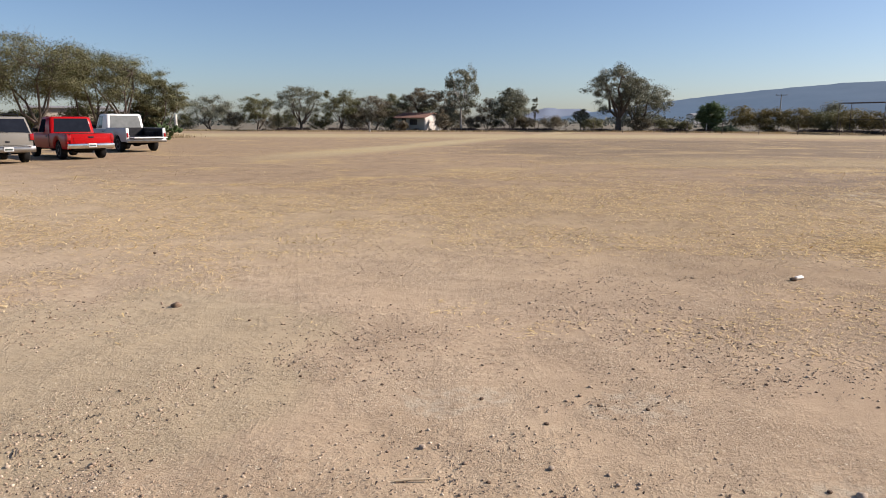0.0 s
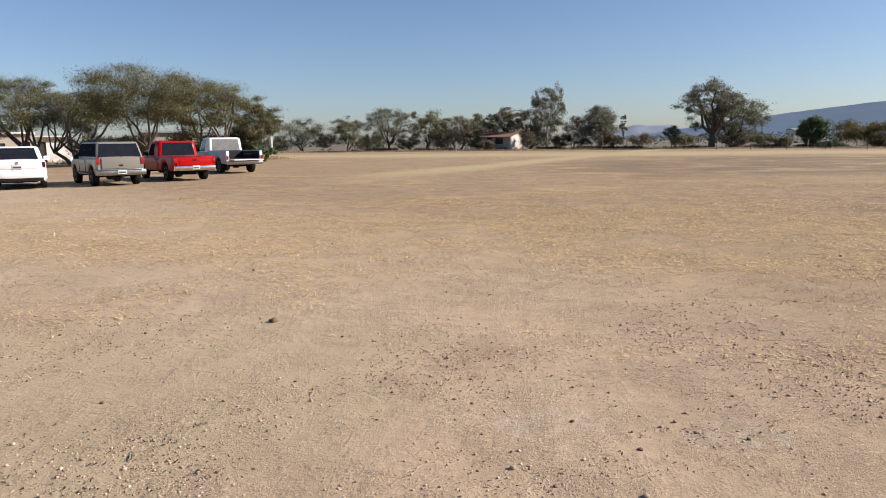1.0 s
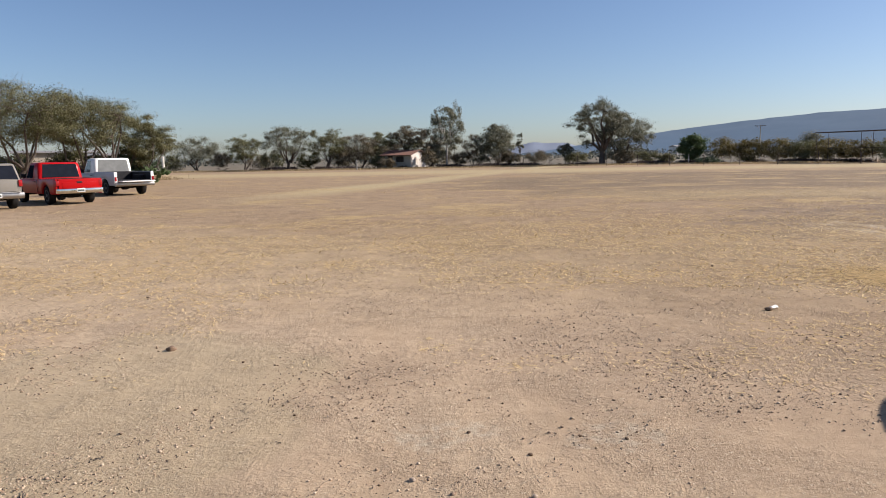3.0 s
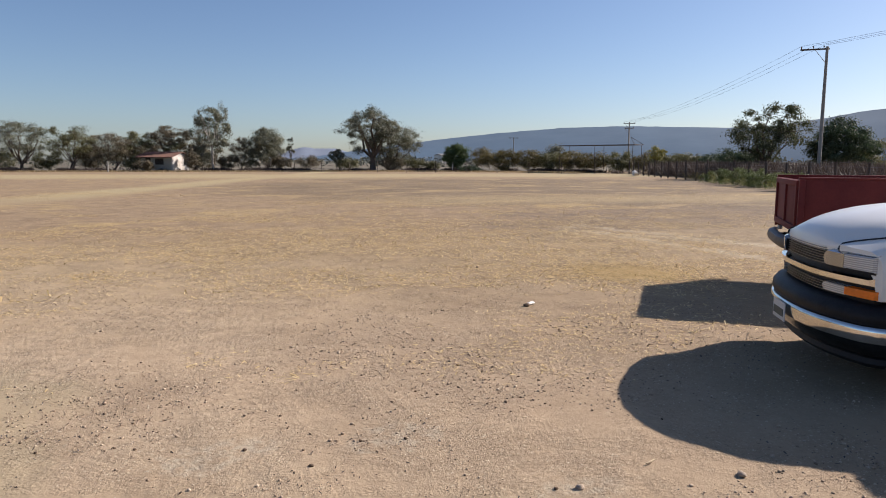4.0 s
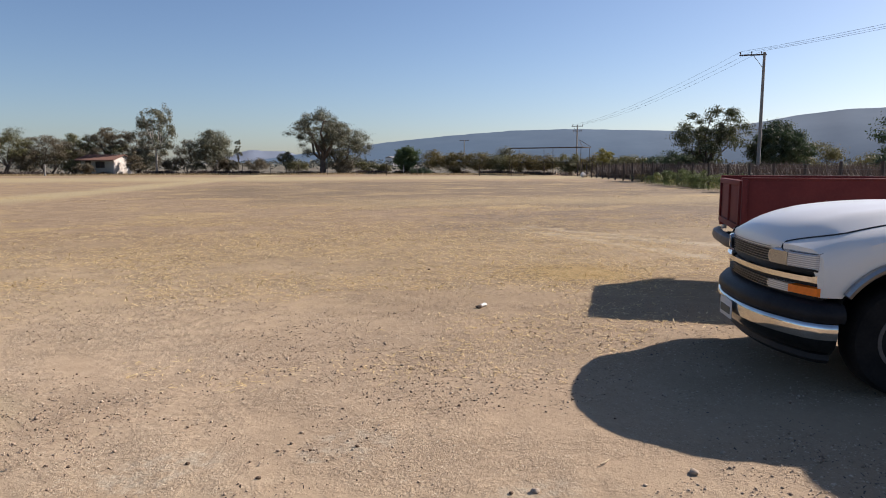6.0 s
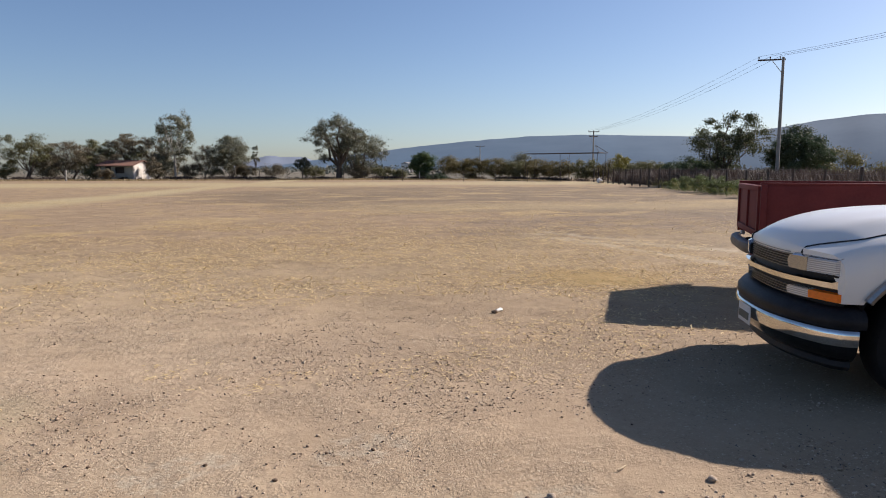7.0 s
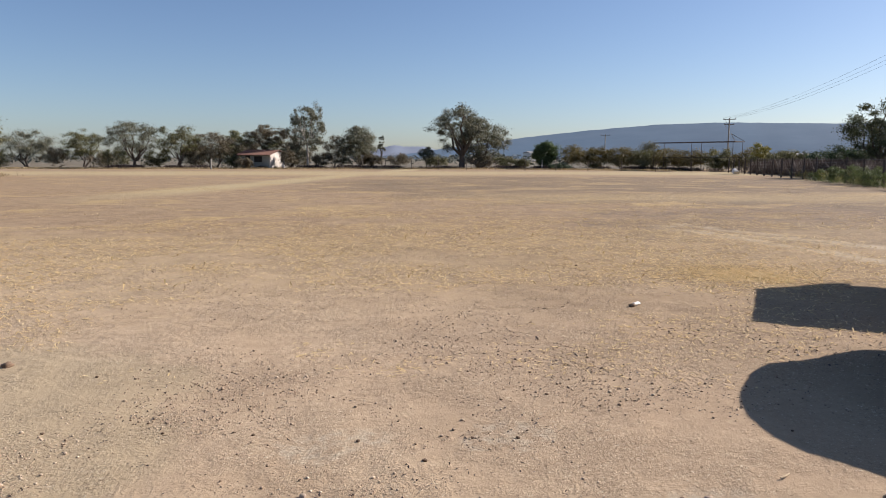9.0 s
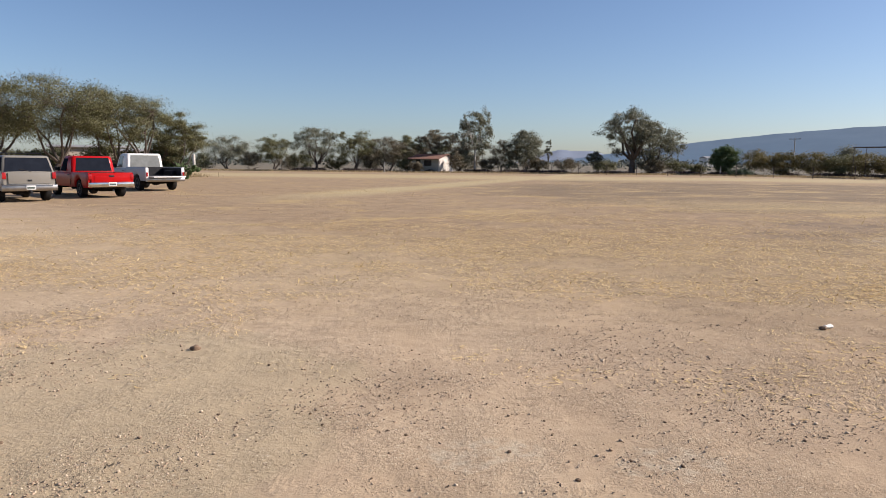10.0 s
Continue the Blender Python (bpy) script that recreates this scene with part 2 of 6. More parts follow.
    heap = blob(6.5, 8.5, 0.85, 0.75, patch)
    c = m.mix(m.math("MULTIPLY", m.math("MULTIPLY", heap, m.math("ADD", m.math("MULTIPLY", tuft, 0.6), 0.4)), 0.9), c, (0.66, 0.495, 0.215))
    # pale dusty wheel tracks
    ruts = m.math("MAXIMUM", m.math("MAXIMUM", strip(9.4, 11.8, 0.06, -1.0, 0.34, patch, 1.1), strip(9.0, 14.5, 0.55, -1.0, 0.30, patch, 1.2)), strip(10.7, 12.4, 0.26, -1.0, 0.36, patch, 1.2))
    on = blob(9.9, 11.4, 3.6, 5.4, mid)
    c = m.mix(m.math("MULTIPLY", m.math("MULTIPLY", ruts, m.math("MULTIPLY", on, m.ramp(patch, (0.36, 0.25), (0.6, 1.0)))), 0.85), c, (0.50, 0.395, 0.285))
    # grey ash and crushed gravel near by
    ash = m.math("MAXIMUM", blob(1.25, 3.75, 0.42, 0.30, patch), m.math("MAXIMUM", blob(1.95, 2.78, 0.45, 0.28, patch), blob(0.2, 3.9, 0.5, 0.3, patch)))
    c = m.mix(m.math("MULTIPLY", m.math("MULTIPLY", ash, m.ramp(fine, (0.42, 0.0), (0.6, 1.0))), 0.4), c, (0.49, 0.43, 0.35))
    # pasture beyond the edge of the field
    edge = m.math("ADD", y, m.math("MULTIPLY", m.noise(0.08, 3), 7.0))
    past = m.ramp(m.math("DIVIDE", edge, 220.0), (0.492, 0.0), (0.51, 1.0))
    dry = m.mix(m.ramp(m.noise(0.03, 5), (0.4, 0.0), (0.62, 1.0)), (0.165, 0.128, 0.082), (0.10, 0.088, 0.062))
    c = m.mix(past, c, dry)
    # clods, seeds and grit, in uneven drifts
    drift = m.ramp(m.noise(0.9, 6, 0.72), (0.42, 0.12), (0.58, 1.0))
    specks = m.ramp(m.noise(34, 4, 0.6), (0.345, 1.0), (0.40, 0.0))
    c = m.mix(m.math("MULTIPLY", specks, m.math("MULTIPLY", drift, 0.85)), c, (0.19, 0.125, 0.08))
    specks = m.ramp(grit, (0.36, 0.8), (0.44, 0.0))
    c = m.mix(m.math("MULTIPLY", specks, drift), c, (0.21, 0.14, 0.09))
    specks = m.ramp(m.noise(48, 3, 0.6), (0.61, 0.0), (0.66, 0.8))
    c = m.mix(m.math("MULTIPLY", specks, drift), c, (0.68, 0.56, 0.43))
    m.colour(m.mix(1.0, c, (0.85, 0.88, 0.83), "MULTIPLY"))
    # tyre tread prints
    tread = m.math("MULTIPLY", strip(2.0, 5.25, 1.0, -0.76, 0.22, patch, 0.12), m.noise(30, 2, 0.5, stretch=(1.2, 0.35, 1)))
    h = m.mix(0.4, m.noise(16, 7, 0.75), m.noise(60, 4, 0.7))
    h = m.math("ADD", h, m.math("MULTIPLY", m.math("MULTIPLY", tread, blob(2.4, 5.3, 2.4, 1.6, mid)), 0.8))
    m.bump(m.math("MULTIPLY", h, m.math("ADD", m.math("MULTIPLY", drift, 0.75), 0.3)), 0.8, 0.032)
    return m.mat


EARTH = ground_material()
# distance haze is put into the hills' blue base colours
HILL_HAZE = worn("far_hill_haze_blue", (0.045, 0.098, 0.160), (0.058, 0.112, 0.174), 0.006, 1.0, relief=0, fine=0.03)
HILL_HAZE_PALE = worn("far_hill_haze_pale", (0.15, 0.185, 0.245), (0.165, 0.2, 0.26), 0.003, 1.0, relief=0, fine=0.02)
STONE = Nodes("pale_stone", 0.9)
STONE.colour(STONE.mix(STONE.ramp(STONE.island(), (0.0, 0.0), (1.0, 1.0)), (0.21, 0.14, 0.09), (0.56, 0.44, 0.325)))
STONE.bump(STONE.noise(90, 3), 0.4, 0.004)
STONE = STONE.mat
CLOD = Nodes("earth_clod", 0.95)
CLOD.colour(CLOD.ramp(CLOD.island(), (0.0, (0.28, 0.19, 0.125)), (0.5, (0.38, 0.27, 0.18)), (1.0, (0.54, 0.43, 0.31))))
CLOD = CLOD.mat
ROCK_DARK = worn("dark_stone", (0.115, 0.072, 0.043), (0.19, 0.125, 0.08), 20, 0.9, relief=0.5, dist=0.006, fine=80)
ROCK_PALE = worn("tan_stone", (0.30, 0.23, 0.17), (0.45, 0.36, 0.27), 20, 0.9, relief=0.5, dist=0.006, fine=80)
WALL_WHITE = worn("limewash", (0.80, 0.79, 0.77), (0.52, 0.48, 0.43), 1.2, 0.9, relief=0.3, dist=0.02, fine=14)
WALL_STAINED = worn("stained_limewash", (0.66, 0.63, 0.59), (0.34, 0.29, 0.245), 1.2, 0.9, relief=0.3, dist=0.02, fine=14)
WALL_BEIGE = worn("beige_render", (0.50, 0.43, 0.34), (0.40, 0.34, 0.27), 1.2, 0.9, relief=0.3, dist=0.02, fine=14)
WALL_GREEN = worn("grey_green_render", (0.26, 0.28, 0.25), (0.36, 0.36, 0.31), 1.0, 0.9, relief=0.3, dist=0.02, fine=12)
TILE = worn("clay_roof", (0.155, 0.072, 0.05), (0.10, 0.058, 0.046), 2.0, 0.85, relief=0.4, dist=0.03, fine=9)
ROOF_GREY = worn("sheet_roof", (0.34, 0.33, 0.31), (0.24, 0.22, 0.2), 1.5, 0.6, 0.3)
# near black stands in for the unlit inside of openings and the open shed
INSIDE_SHADE = worn("interior_shade", (0.03, 0.028, 0.026), (0.05, 0.045, 0.04), 2, 0.9)
IRON = worn("rusty_iron", (0.045, 0.036, 0.032), (0.085, 0.06, 0.048), 8, 0.8, relief=0.3)
CONCRETE = worn("concrete", (0.30, 0.285, 0.26), (0.21, 0.20, 0.18), 3, 0.9, relief=0.3, fine=30)
PALE_POST = worn("whitewashed_post", (0.72, 0.69, 0.62), (0.45, 0.40, 0.33), 4, 0.9)
WIRE = plain("wire_metal", (0.10, 0.10, 0.105), 0.5, 0.6)
PORCELAIN = plain("insulator_glaze", (0.12, 0.08, 0.06), 0.25)
CAN = worn("white_litter", (0.80, 0.79, 0.76), (0.62, 0.58, 0.5), 14, 0.5, relief=0.2)


# ---- mesh tools ----
class Shape:
    """Gathers vertices and faces of one mesh."""

    def __init__(self):
        self.v, self.f = [], []

    def add(self, verts, faces):
        n = len(self.v)
        self.v.extend(tuple(p) for p in verts)
        self.f.extend(tuple(i + n for i in q) for q in faces)
        return self

    def box(self, c, s, bevel=0.0, turn=None):
        bm = bmesh.new()
        bmesh.ops.create_cube(bm, size=1.0, matrix=Matrix.Diagonal((*s, 1)))
        if bevel:
            bmesh.ops.bevel(bm, geom=bm.edges[:], offset=bevel, segments=2, affect="EDGES", profile=0.6)
        m = Matrix.Translation(c) @ (turn or Matrix())
        bm.transform(m)
        bm.verts.index_update()
        self.add([v.co[:] for v in bm.verts], [[v.index for v in q.verts] for q in bm.faces])
        bm.free()
        return self

    def loft(self, rings, closed=True, caps=True):
        n, base = len(rings[0]), len(self.v)
        for r in rings:
            self.v.extend(tuple(p) for p in r)
        for i in range(len(rings) - 1):
            for j in range(n if closed else n - 1):
                k = (j + 1) % n
                a = base + i * n
                self.f.append((a + j, a + k, a + n + k, a + n + j))
        if caps and closed:
            self.f.append(tuple(base + j for j in reversed(range(n))))
            self.f.append(tuple(base + (len(rings) - 1) * n + j for j in range(n)))
        return self

    def tube(self, path, radii, sides=6, caps=True):
        path = [Vector(p) for p in path]
        if not hasattr(radii, "__len__"):
            radii = [radii] * len(path)
        rings, u = [], None
        for i, p in enumerate(path):
            d = (path[min(i + 1, len(path) - 1)] - path[max(i - 1, 0)])
            d = d.normalized() if d.length > 1e-9 else Vector((0, 0, 1))
            if u is None:
                u = d.orthogonal().normalized()
            u = (u - d * u.dot(d))
            u = u.normalized() if u.length > 1e-6 else d.orthogonal().normalized()
            w = d.cross(u)
            rings.append([p + (u * math.cos(a) + w * math.sin(a)) * radii[i]
                          for a in (2 * math.pi * k / sides for k in range(sides))])
        return self.loft(rings, True, caps)

    def revolve(self, profile, axis_at, n=28):
        """Profile of (radius, y) round the y axis through axis_at."""
        cx, cy, cz = axis_at
        rings = [[(cx + r * math.cos(a), cy + y, cz + r * math.sin(a)) for a in (2 * math.pi * k / n for k in range(n))]
                 for r, y in profile]
        return self.loft(rings, True, True)

    def slab(self, corners, u0, u1, v0, v1, off=0.004, thick=0.008, nu=1):
        """A thin plate on a four-cornered face (lower left, lower right, upper right, upper left)."""
        a, b, c, d = (Vector(p) for p in corners)
        nrm = (b - a).cross(d - a).normalized()

        def at(u, v):
            return (a * (1 - u) + b * u) * (1 - v) + (d * (1 - u) + c * u) * v
        q = [at(u0, v0), at(u1, v0), at(u1, v1), at(u0, v1)]
        lo, hi = [p + nrm * (off - thick) for p in q], [p + nrm * off for p in q]
        return self.add(lo + hi, [(3, 2, 1, 0), (4, 5, 6, 7), (0, 1, 5, 4), (1, 2, 6, 5), (2, 3, 7, 6), (3, 0, 4, 7)])

    def warp(self, fn):
        self.v = [tuple(fn(Vector(p))) for p in self.v]
        return self

    def mesh(self, name, mat, smooth=35):
        me = bpy.data.meshes.new(name)
        me.from_pydata(self.v, [], self.f)
        me.materials.append(mat)
        if smooth:
            me.polygons.foreach_set("use_smooth", [True] * len(me.polygons))
            me.set_sharp_from_angle(angle=radians(smooth))
        me.update()
        return me


def part(name, shape, mat, parent, label="", smooth=35):
    ob = new(name, shape.mesh(name, mat, smooth))
    ob.parent = parent
    if label:
        ob["label"] = label
    return ob


def thing(name, m, label, category, group="", kind=""):
    ob = new(name)
    ob.empty_display_size = 0.2
    ob.matrix_world = m
    return tagged(ob, label, category, group, kind)


def solo(name, shape, mat, label, category, group="", kind="", smooth=35, m=None):
    ob = new(name, shape.mesh(name, mat, smooth))
    if m is not None:
        ob.matrix_world = m
    return tagged(ob, label, category, group, kind)


def quads_mesh(name, centres, u, v, mat):
    """Many small four-cornered leaves or blades: centre, half width and half length vectors, as arrays."""
    n = len(centres)
    co = np.empty((n, 4, 3), np.float32)
    co[:, 0], co[:, 1], co[:, 2], co[:, 3] = centres - u * 0.5 - v, centres + u * 0.5 - v, centres + u + v * 0.6, centres - u + v
    me = bpy.data.meshes.new(name)
    me.vertices.add(n * 4)
    me.vertices.foreach_set("co", co.ravel())
    me.loops.add(n * 4)
    me.loops.foreach_set("vertex_index", np.arange(n * 4, dtype=np.int32))
    me.polygons.add(n)
    me.polygons.foreach_set("loop_start", np.arange(0, n * 4, 4, dtype=np.int32))
    me.materials.append(mat)
    me.update(calc_edges=True)
    return me


# ---- ground ----
def ground_height(x, y):
    """Gentle swells, ruts and clods; flat on the whole."""
    r = np.hypot(x, y)
    near = np.clip(1.3 - r / 30.0, 0.0, 1.0)
    z = 0.010 * np.sin(x * 1.7 + np.sin(y * 1.1)) * np.sin(y * 1.9 + 0.6 * np.sin(x * 2.3))
    z += 0.006 * np.sin(x * 5.1 + 1.3 * np.sin(y * 3.7)) * np.sin(y * 6.3 + np.sin(x * 4.9))
    z += 0.003 * np.sin(x * 17.0 + 2 * np.sin(y * 9.0)) * np.sin(y * 19.0 + 2 * np.sin(x * 11.0))
    return z * near


def build_ground():
    na, growth = 420, 1.026
    radii = [0.0, 0.35]
    while radii[-1] < 4700:
        radii.append(radii[-1] * growth)
    radii = np.array(radii[1:])
    a = np.linspace(0, 2 * np.pi, na, endpoint=False)
    x, y = np.outer(radii, np.sin(a)), np.outer(radii, np.cos(a))
    rng = np.random.default_rng(3)
    z = ground_height(x, y) + rng.normal(0, 1, x.shape) * 0.0022 * (x ** 2 + y ** 2 < 400)
    co = np.stack([x, y, z], -1).reshape(-1, 3)
    co = np.vstack([co, [[0, 0, 0]]])
    nr = len(radii)
    i, j = np.meshgrid(np.arange(nr - 1), np.arange(na), indexing="ij")
    k = (j + 1) % na
    q = np.stack([i * na + j, (i + 1) * na + j, (i + 1) * na + k, i * na + k], -1).reshape(-1, 4)
    faces = q.tolist() + [(nr * na, int(b), int((b + 1) % na)) for b in range(na)]
    me = bpy.data.meshes.new("ground")
    me.from_pydata(co.tolist(), [], faces)
    me.polygons.foreach_set("use_smooth", [True] * len(me.polygons))
    me.materials.append(EARTH)
    me.flip_normals()
    me.update()
    if me.polygons[10].normal.z < 0:
        me.flip_normals()
    tagged(new("ground", me), "dry packed earth field with pale dust and dead straw", "ground", kind="structure")


build_ground()


# ---- distance ----
def ridge(name, label, mat, az0, az1, dist, height_deg, depth, seed):
    """A long hill: a strip of slopes whose crest follows height_deg(azimuth)."""
    s, n, m = Shape(), 160, 7
    rings = []
    for i in range(n):
        az = az0 + (az1 - az0) * i / (n - 1)
        top = dist * math.tan(radians(max(height_deg(az), 0.0))) + 1.6
        row = []
        for j in range(m):
            f = j / (m - 1)
            d = dist - depth * (1 - f)
            w = noise.noise(Vector((az * 0.35, f * 2.5, seed)))
            z = top * (f ** 0.8) * (1 + 0.10 * w * (1 - f) * 4 * f)
            if j == m - 1:
                z += 4.0 * noise.noise(Vector((az * 3.0, 5.0, seed)))
            row.append((d * math.sin(radians(az)), d * math.cos(radians(az)), z - 1.0))
        rings.append(row)
    s.loft(rings, False, False)
    return solo(name, s, mat, label, "hill", kind="structure", smooth=180)


def smooth(a, b, x):
    f = min(max((x - a) / (b - a), 0.0), 1.0)
    return f * f * (3 - 2 * f)


def big_hill(az):
    return float(np.interp(az, (6, 10, 14, 18, 21.4, 25, 30, 34.5, 39, 43, 46, 48.7, 51.7, 54.5, 58, 70, 88, 106),
                           (0, 0.35, 0.95, 1.5, 1.92, 2.3, 2.68, 2.81, 2.7, 2.58, 2.68, 3.1, 3.62, 3.9, 3.92, 3.3, 2.0, 0)))


def low_hill(az):
    return 1.02 * smooth(4.6, 9.2, az) * (1 - 0.9 * smooth(10.2, 16.5, az)) + 0.05 * math.sin(az * 2.3)


# both hills carry their haze as surface colour
ridge("backdrop_hill", "long hill on the horizon, coloured blue-grey for haze", HILL_HAZE, 6, 106, 3900, big_hill, 900, 2.0)
ridge("backdrop_low_hill", "low hill far beyond the plain, coloured pale blue for haze", HILL_HAZE_PALE, 3, 19, 4400, low_hill, 500, 7.0)


def far_scrub():
    """Scrub and hedges scattered over the plain, one heap of clumps."""
    rng = np.random.default_rng(11)
    c, u, v = [], [], []
    for _ in range(800):
        az = radians(rng.uniform(-48, 75))
        d = 190 + 1000 * rng.random() ** 1.7
        h = rng.uniform(0.8, 2.6) * (1 + d / 900)
        w = rng.uniform(1.5, 5.0) * (1 + d / 500)
        n = 56
        p = rng.normal(0, 0.4, (n, 3)) * (w, w, 0) + (d * math.sin(az), d * math.cos(az), 0)
        p[:, 2] = h * rng.random(n) ** 0.7 * np.exp(-((p[:, 0] - d * math.sin(az)) / w) ** 2)
        s = h * 0.12
        c.append(p)
        u.append(rng.normal(0, 1, (n, 3)) * s * 0.6)
        v.append(rng.normal(0, 1, (n, 3)) * s * 0.6)
    ob = new("far_scrub", quads_mesh("far_scrub", np.vstack(c), np.vstack(u), np.vstack(v), LEAF_HAZE))
    tagged(ob, "dark scrub and hedges scattered over the far plain", "scrub", kind="stuff")


far_scrub()


# ---- trees ----
def grow(name, label, category, x, y, h, rad, mat, seed, bark=BARK, trunk=0.28, lean=0.0, limbs=6, clumps=46,
         leaves=228, leaf_size=0.099, spread=0.21, base=0.42, thick=0.035, top_bias=0.0, flat=0.75, stems=1, group="", bare=0.35):
    """Tapered trunk and limbs that end in loose clumps of small leaves, with gaps between them."""
    rng = np.random.default_rng(seed)
    tree = thing(name, pose(x, y, 0, 0, 0, 0), label, category, group)
    wood = Shape()
    rad *= 1.14
    h *= 1.05
    ht = h * trunk
    zc, hz = h * (base + 1) / 2, h * (1 - base) / 2
    roots = []
    for k in range(stems):
        bx, by = rng.normal(0, 0.09 * rad if stems > 1 else 0, 2)
        tip = Vector((bx + lean * rad + rng.normal(0, 0.05) * rad + (bx * 2.5 if stems > 1 else 0), by * 2, ht))
        r0 = h * thick / (stems ** 0.4)
        mid = Vector((bx + (tip.x - bx) * 0.4, by, ht * 0.5))
        wood.tube([(bx, by, -0.15), (bx, by, ht * 0.06), mid, tip], [r0 * 1.5, r0 * 1.05, r0 * 0.85, r0 * 0.75], 8)
        roots.append((tip, r0 * 0.7))
    ends = []
    for k in range(limbs):
        tip, r = roots[k % len(roots)]
        a = 2 * math.pi * (k + rng.uniform(-0.3, 0.3)) / limbs
        reach = rad * rng.uniform(0.35, 0.62)
        end = Vector((tip.x * 0.6 + reach * math.cos(a), reach * math.sin(a), zc + hz * rng.uniform(-0.45, 0.45)))
        m1 = tip.lerp(end, 0.35) + Vector((0, 0, -0.04 * h)) + Vector(rng.normal(0, 0.05, 3)) * rad
        m2 = tip.lerp(end, 0.7) + Vector(rng.normal(0, 0.06, 3)) * rad
        wood.tube([tip - Vector((0, 0, 0.1)), m1, m2, end], [r * 0.8, r * 0.55, r * 0.4, r * 0.28], 6)
        ends += [(m1, r * 0.45), (m2, r * 0.38), (end, r * 0.28)]
    cen, u, v = [], [], []
    for k in range(clumps):
        d = rng.normal(0, 1, 3)
        d /= np.linalg.norm(d)
        d[2] = d[2] * 0.9 + top_bias
        f = rng.uniform(0.2, 1.0) ** 0.5 * (1 - 0.6 * spread)
        w = 1.0 + 0.2 * noise.noise(Vector((d[0] * 1.6 + seed, d[1] * 1.6, d[2] * 1.6)))
        t = Vector((lean * rad + d[0] * rad * f * w, d[1] * rad * f * w, zc + d[2] * hz * f * w))
        start, r = min(ends, key=lambda e: (e[0] - t).length)
        mid = start.lerp(t, 0.5) + Vector(rng.normal(0, 0.07, 3)) * rad * 0.6
        wood.tube([start, mid, t], [max(r * 0.55, 0.012), max(r * 0.35, 0.010), 0.007], 4, False)
        for _ in range(int(7 * bare * 2)):
            e = t + Vector(np.clip(rng.normal(0, 0.6, 3), -0.9, 0.9)) * spread * rad
            wood.tube([t.lerp(start, 0.2 * rng.random()), e], [0.010, 0.004], 3, False)
        n = int(leaves * rng.uniform(0.4, 1.3))
        q = rng.normal(0, 1, (n, 3))
        q *= (rng.random((n, 1)) ** 0.62 * np.where(rng.random((n, 1)) < 0.12, 1.28, 1.0)) / np.linalg.norm(q, axis=1, keepdims=True)
        ball = spread * rad * rng.uniform(0.8, 1.45)
        p = q * (ball * rng.uniform(0.75, 1.6), ball * rng.uniform(0.75, 1.6), ball * flat * rng.uniform(0.7, 1.35)) + t
        p[:, 2] = np.maximum(p[:, 2], 0.03)
        s = leaf_size * rng.uniform(0.5, 1.3, (n, 1))
        out = q / np.linalg.norm(q, axis=1, keepdims=True) + rng.normal(0, 0.55, (n, 3)) + (0, 0, 0.25)
        a = np.cross(out, rng.normal(0, 1, (n, 3)))
        a /= np.linalg.norm(a, axis=1, keepdims=True)
        b = np.cross(out, a)
        b /= np.linalg.norm(b, axis=1, keepdims=True)
        cen.append(p), u.append(a * s * 0.32), v.append(b * s * 0.6)
    part("trunk", wood, bark, tree, smooth=60)
    crown = new("crown", quads_mesh("crown", np.vstack(cen), np.vstack(u), np.vstack(v), mat))
    crown.parent = tree
    return tree


def mesquite(x, y, h, rad, seed, mat=LEAF_OLIVE, label="wide olive mesquite tree with dark crooked limbs", **kw):
    kw = {"limbs": 9, "clumps": 90, "leaves": 560, "leaf_size": 0.078, "base": 0.26, "trunk": 0.17, "stems": 2, "spread": 0.21, "flat": 0.55, "bare": 0.5, **kw}
    return grow("mesquite_tree", label, "tree", x, y, h, rad, mat, seed, group="mesquite trees", **kw)


def shrub(x, y, h, rad, seed, mat, label, **kw):
    kw = {"limbs": 6, "clumps": 46, "leaves": 180, "leaf_size": 0.14, "base": 0.02, "trunk": 0.12, "stems": 4, "thick": 0.02, "spread": 0.24, "bare": 0.2, **kw}
    return grow("bush", label, "bush", x, y, h, rad, mat, seed, group="bushes at the field edge", **kw)


# mesquites behind the parked cars
mesquite(-41.5, 52.5, 7.9, 3.8, 21, label="olive mesquite tree beside the white house")
mesquite(-37.0, 54.0, 6.2, 2.6, 22, leaves=420, mat=LEAF_GREY, label="thin grey-green mesquite tree with a leaning trunk")
mesquite(-30.0, 51.0, 7.7, 4.7, 23, clumps=130, leaves=640, base=0.29, label="broad mesquite tree with an umbrella-like crown")
mesquite(-26.3, 55.5, 7.3, 3.6, 24, clumps=100, base=0.28)
mesquite(-23.3, 58.6, 6.0, 2.2, 25, leaves=520, mat=LEAF_OLIVE, base=0.12, clumps=80, label="dense round mesquite tree beside a cactus")
# trees along the far edge
FAR = {"leaf_size": 0.12, "leaves": 210, "clumps": 75, "spread": 0.19}
mesquite(-39.4, 122.0, 6.2, 4.0, 31, mat=LEAF_GREY, base=0.16, **FAR)
mesquite(-31.2, 121.0, 6.2, 3.2, 32, mat=LEAF_OLIVE, base=0.14, **FAR)
mesquite(-21.5, 110.5, 7.1, 3.8, 33, mat=LEAF_GREY, stems=1, bare=0.6, base=0.2, **FAR)
mesquite(-15.6, 112.0, 6.8, 3.3, 34, mat=LEAF_OLIVE, bare=0.6, base=0.16, **FAR)
mesquite(-10.4, 114.5, 6.1, 3.2, 35, mat=LEAF_BROWN, base=0.15, **FAR)
mesquite(-7.3, 119.0, 6.2, 3.0, 36, mat=LEAF_OLIVE, base=0.2, **FAR)
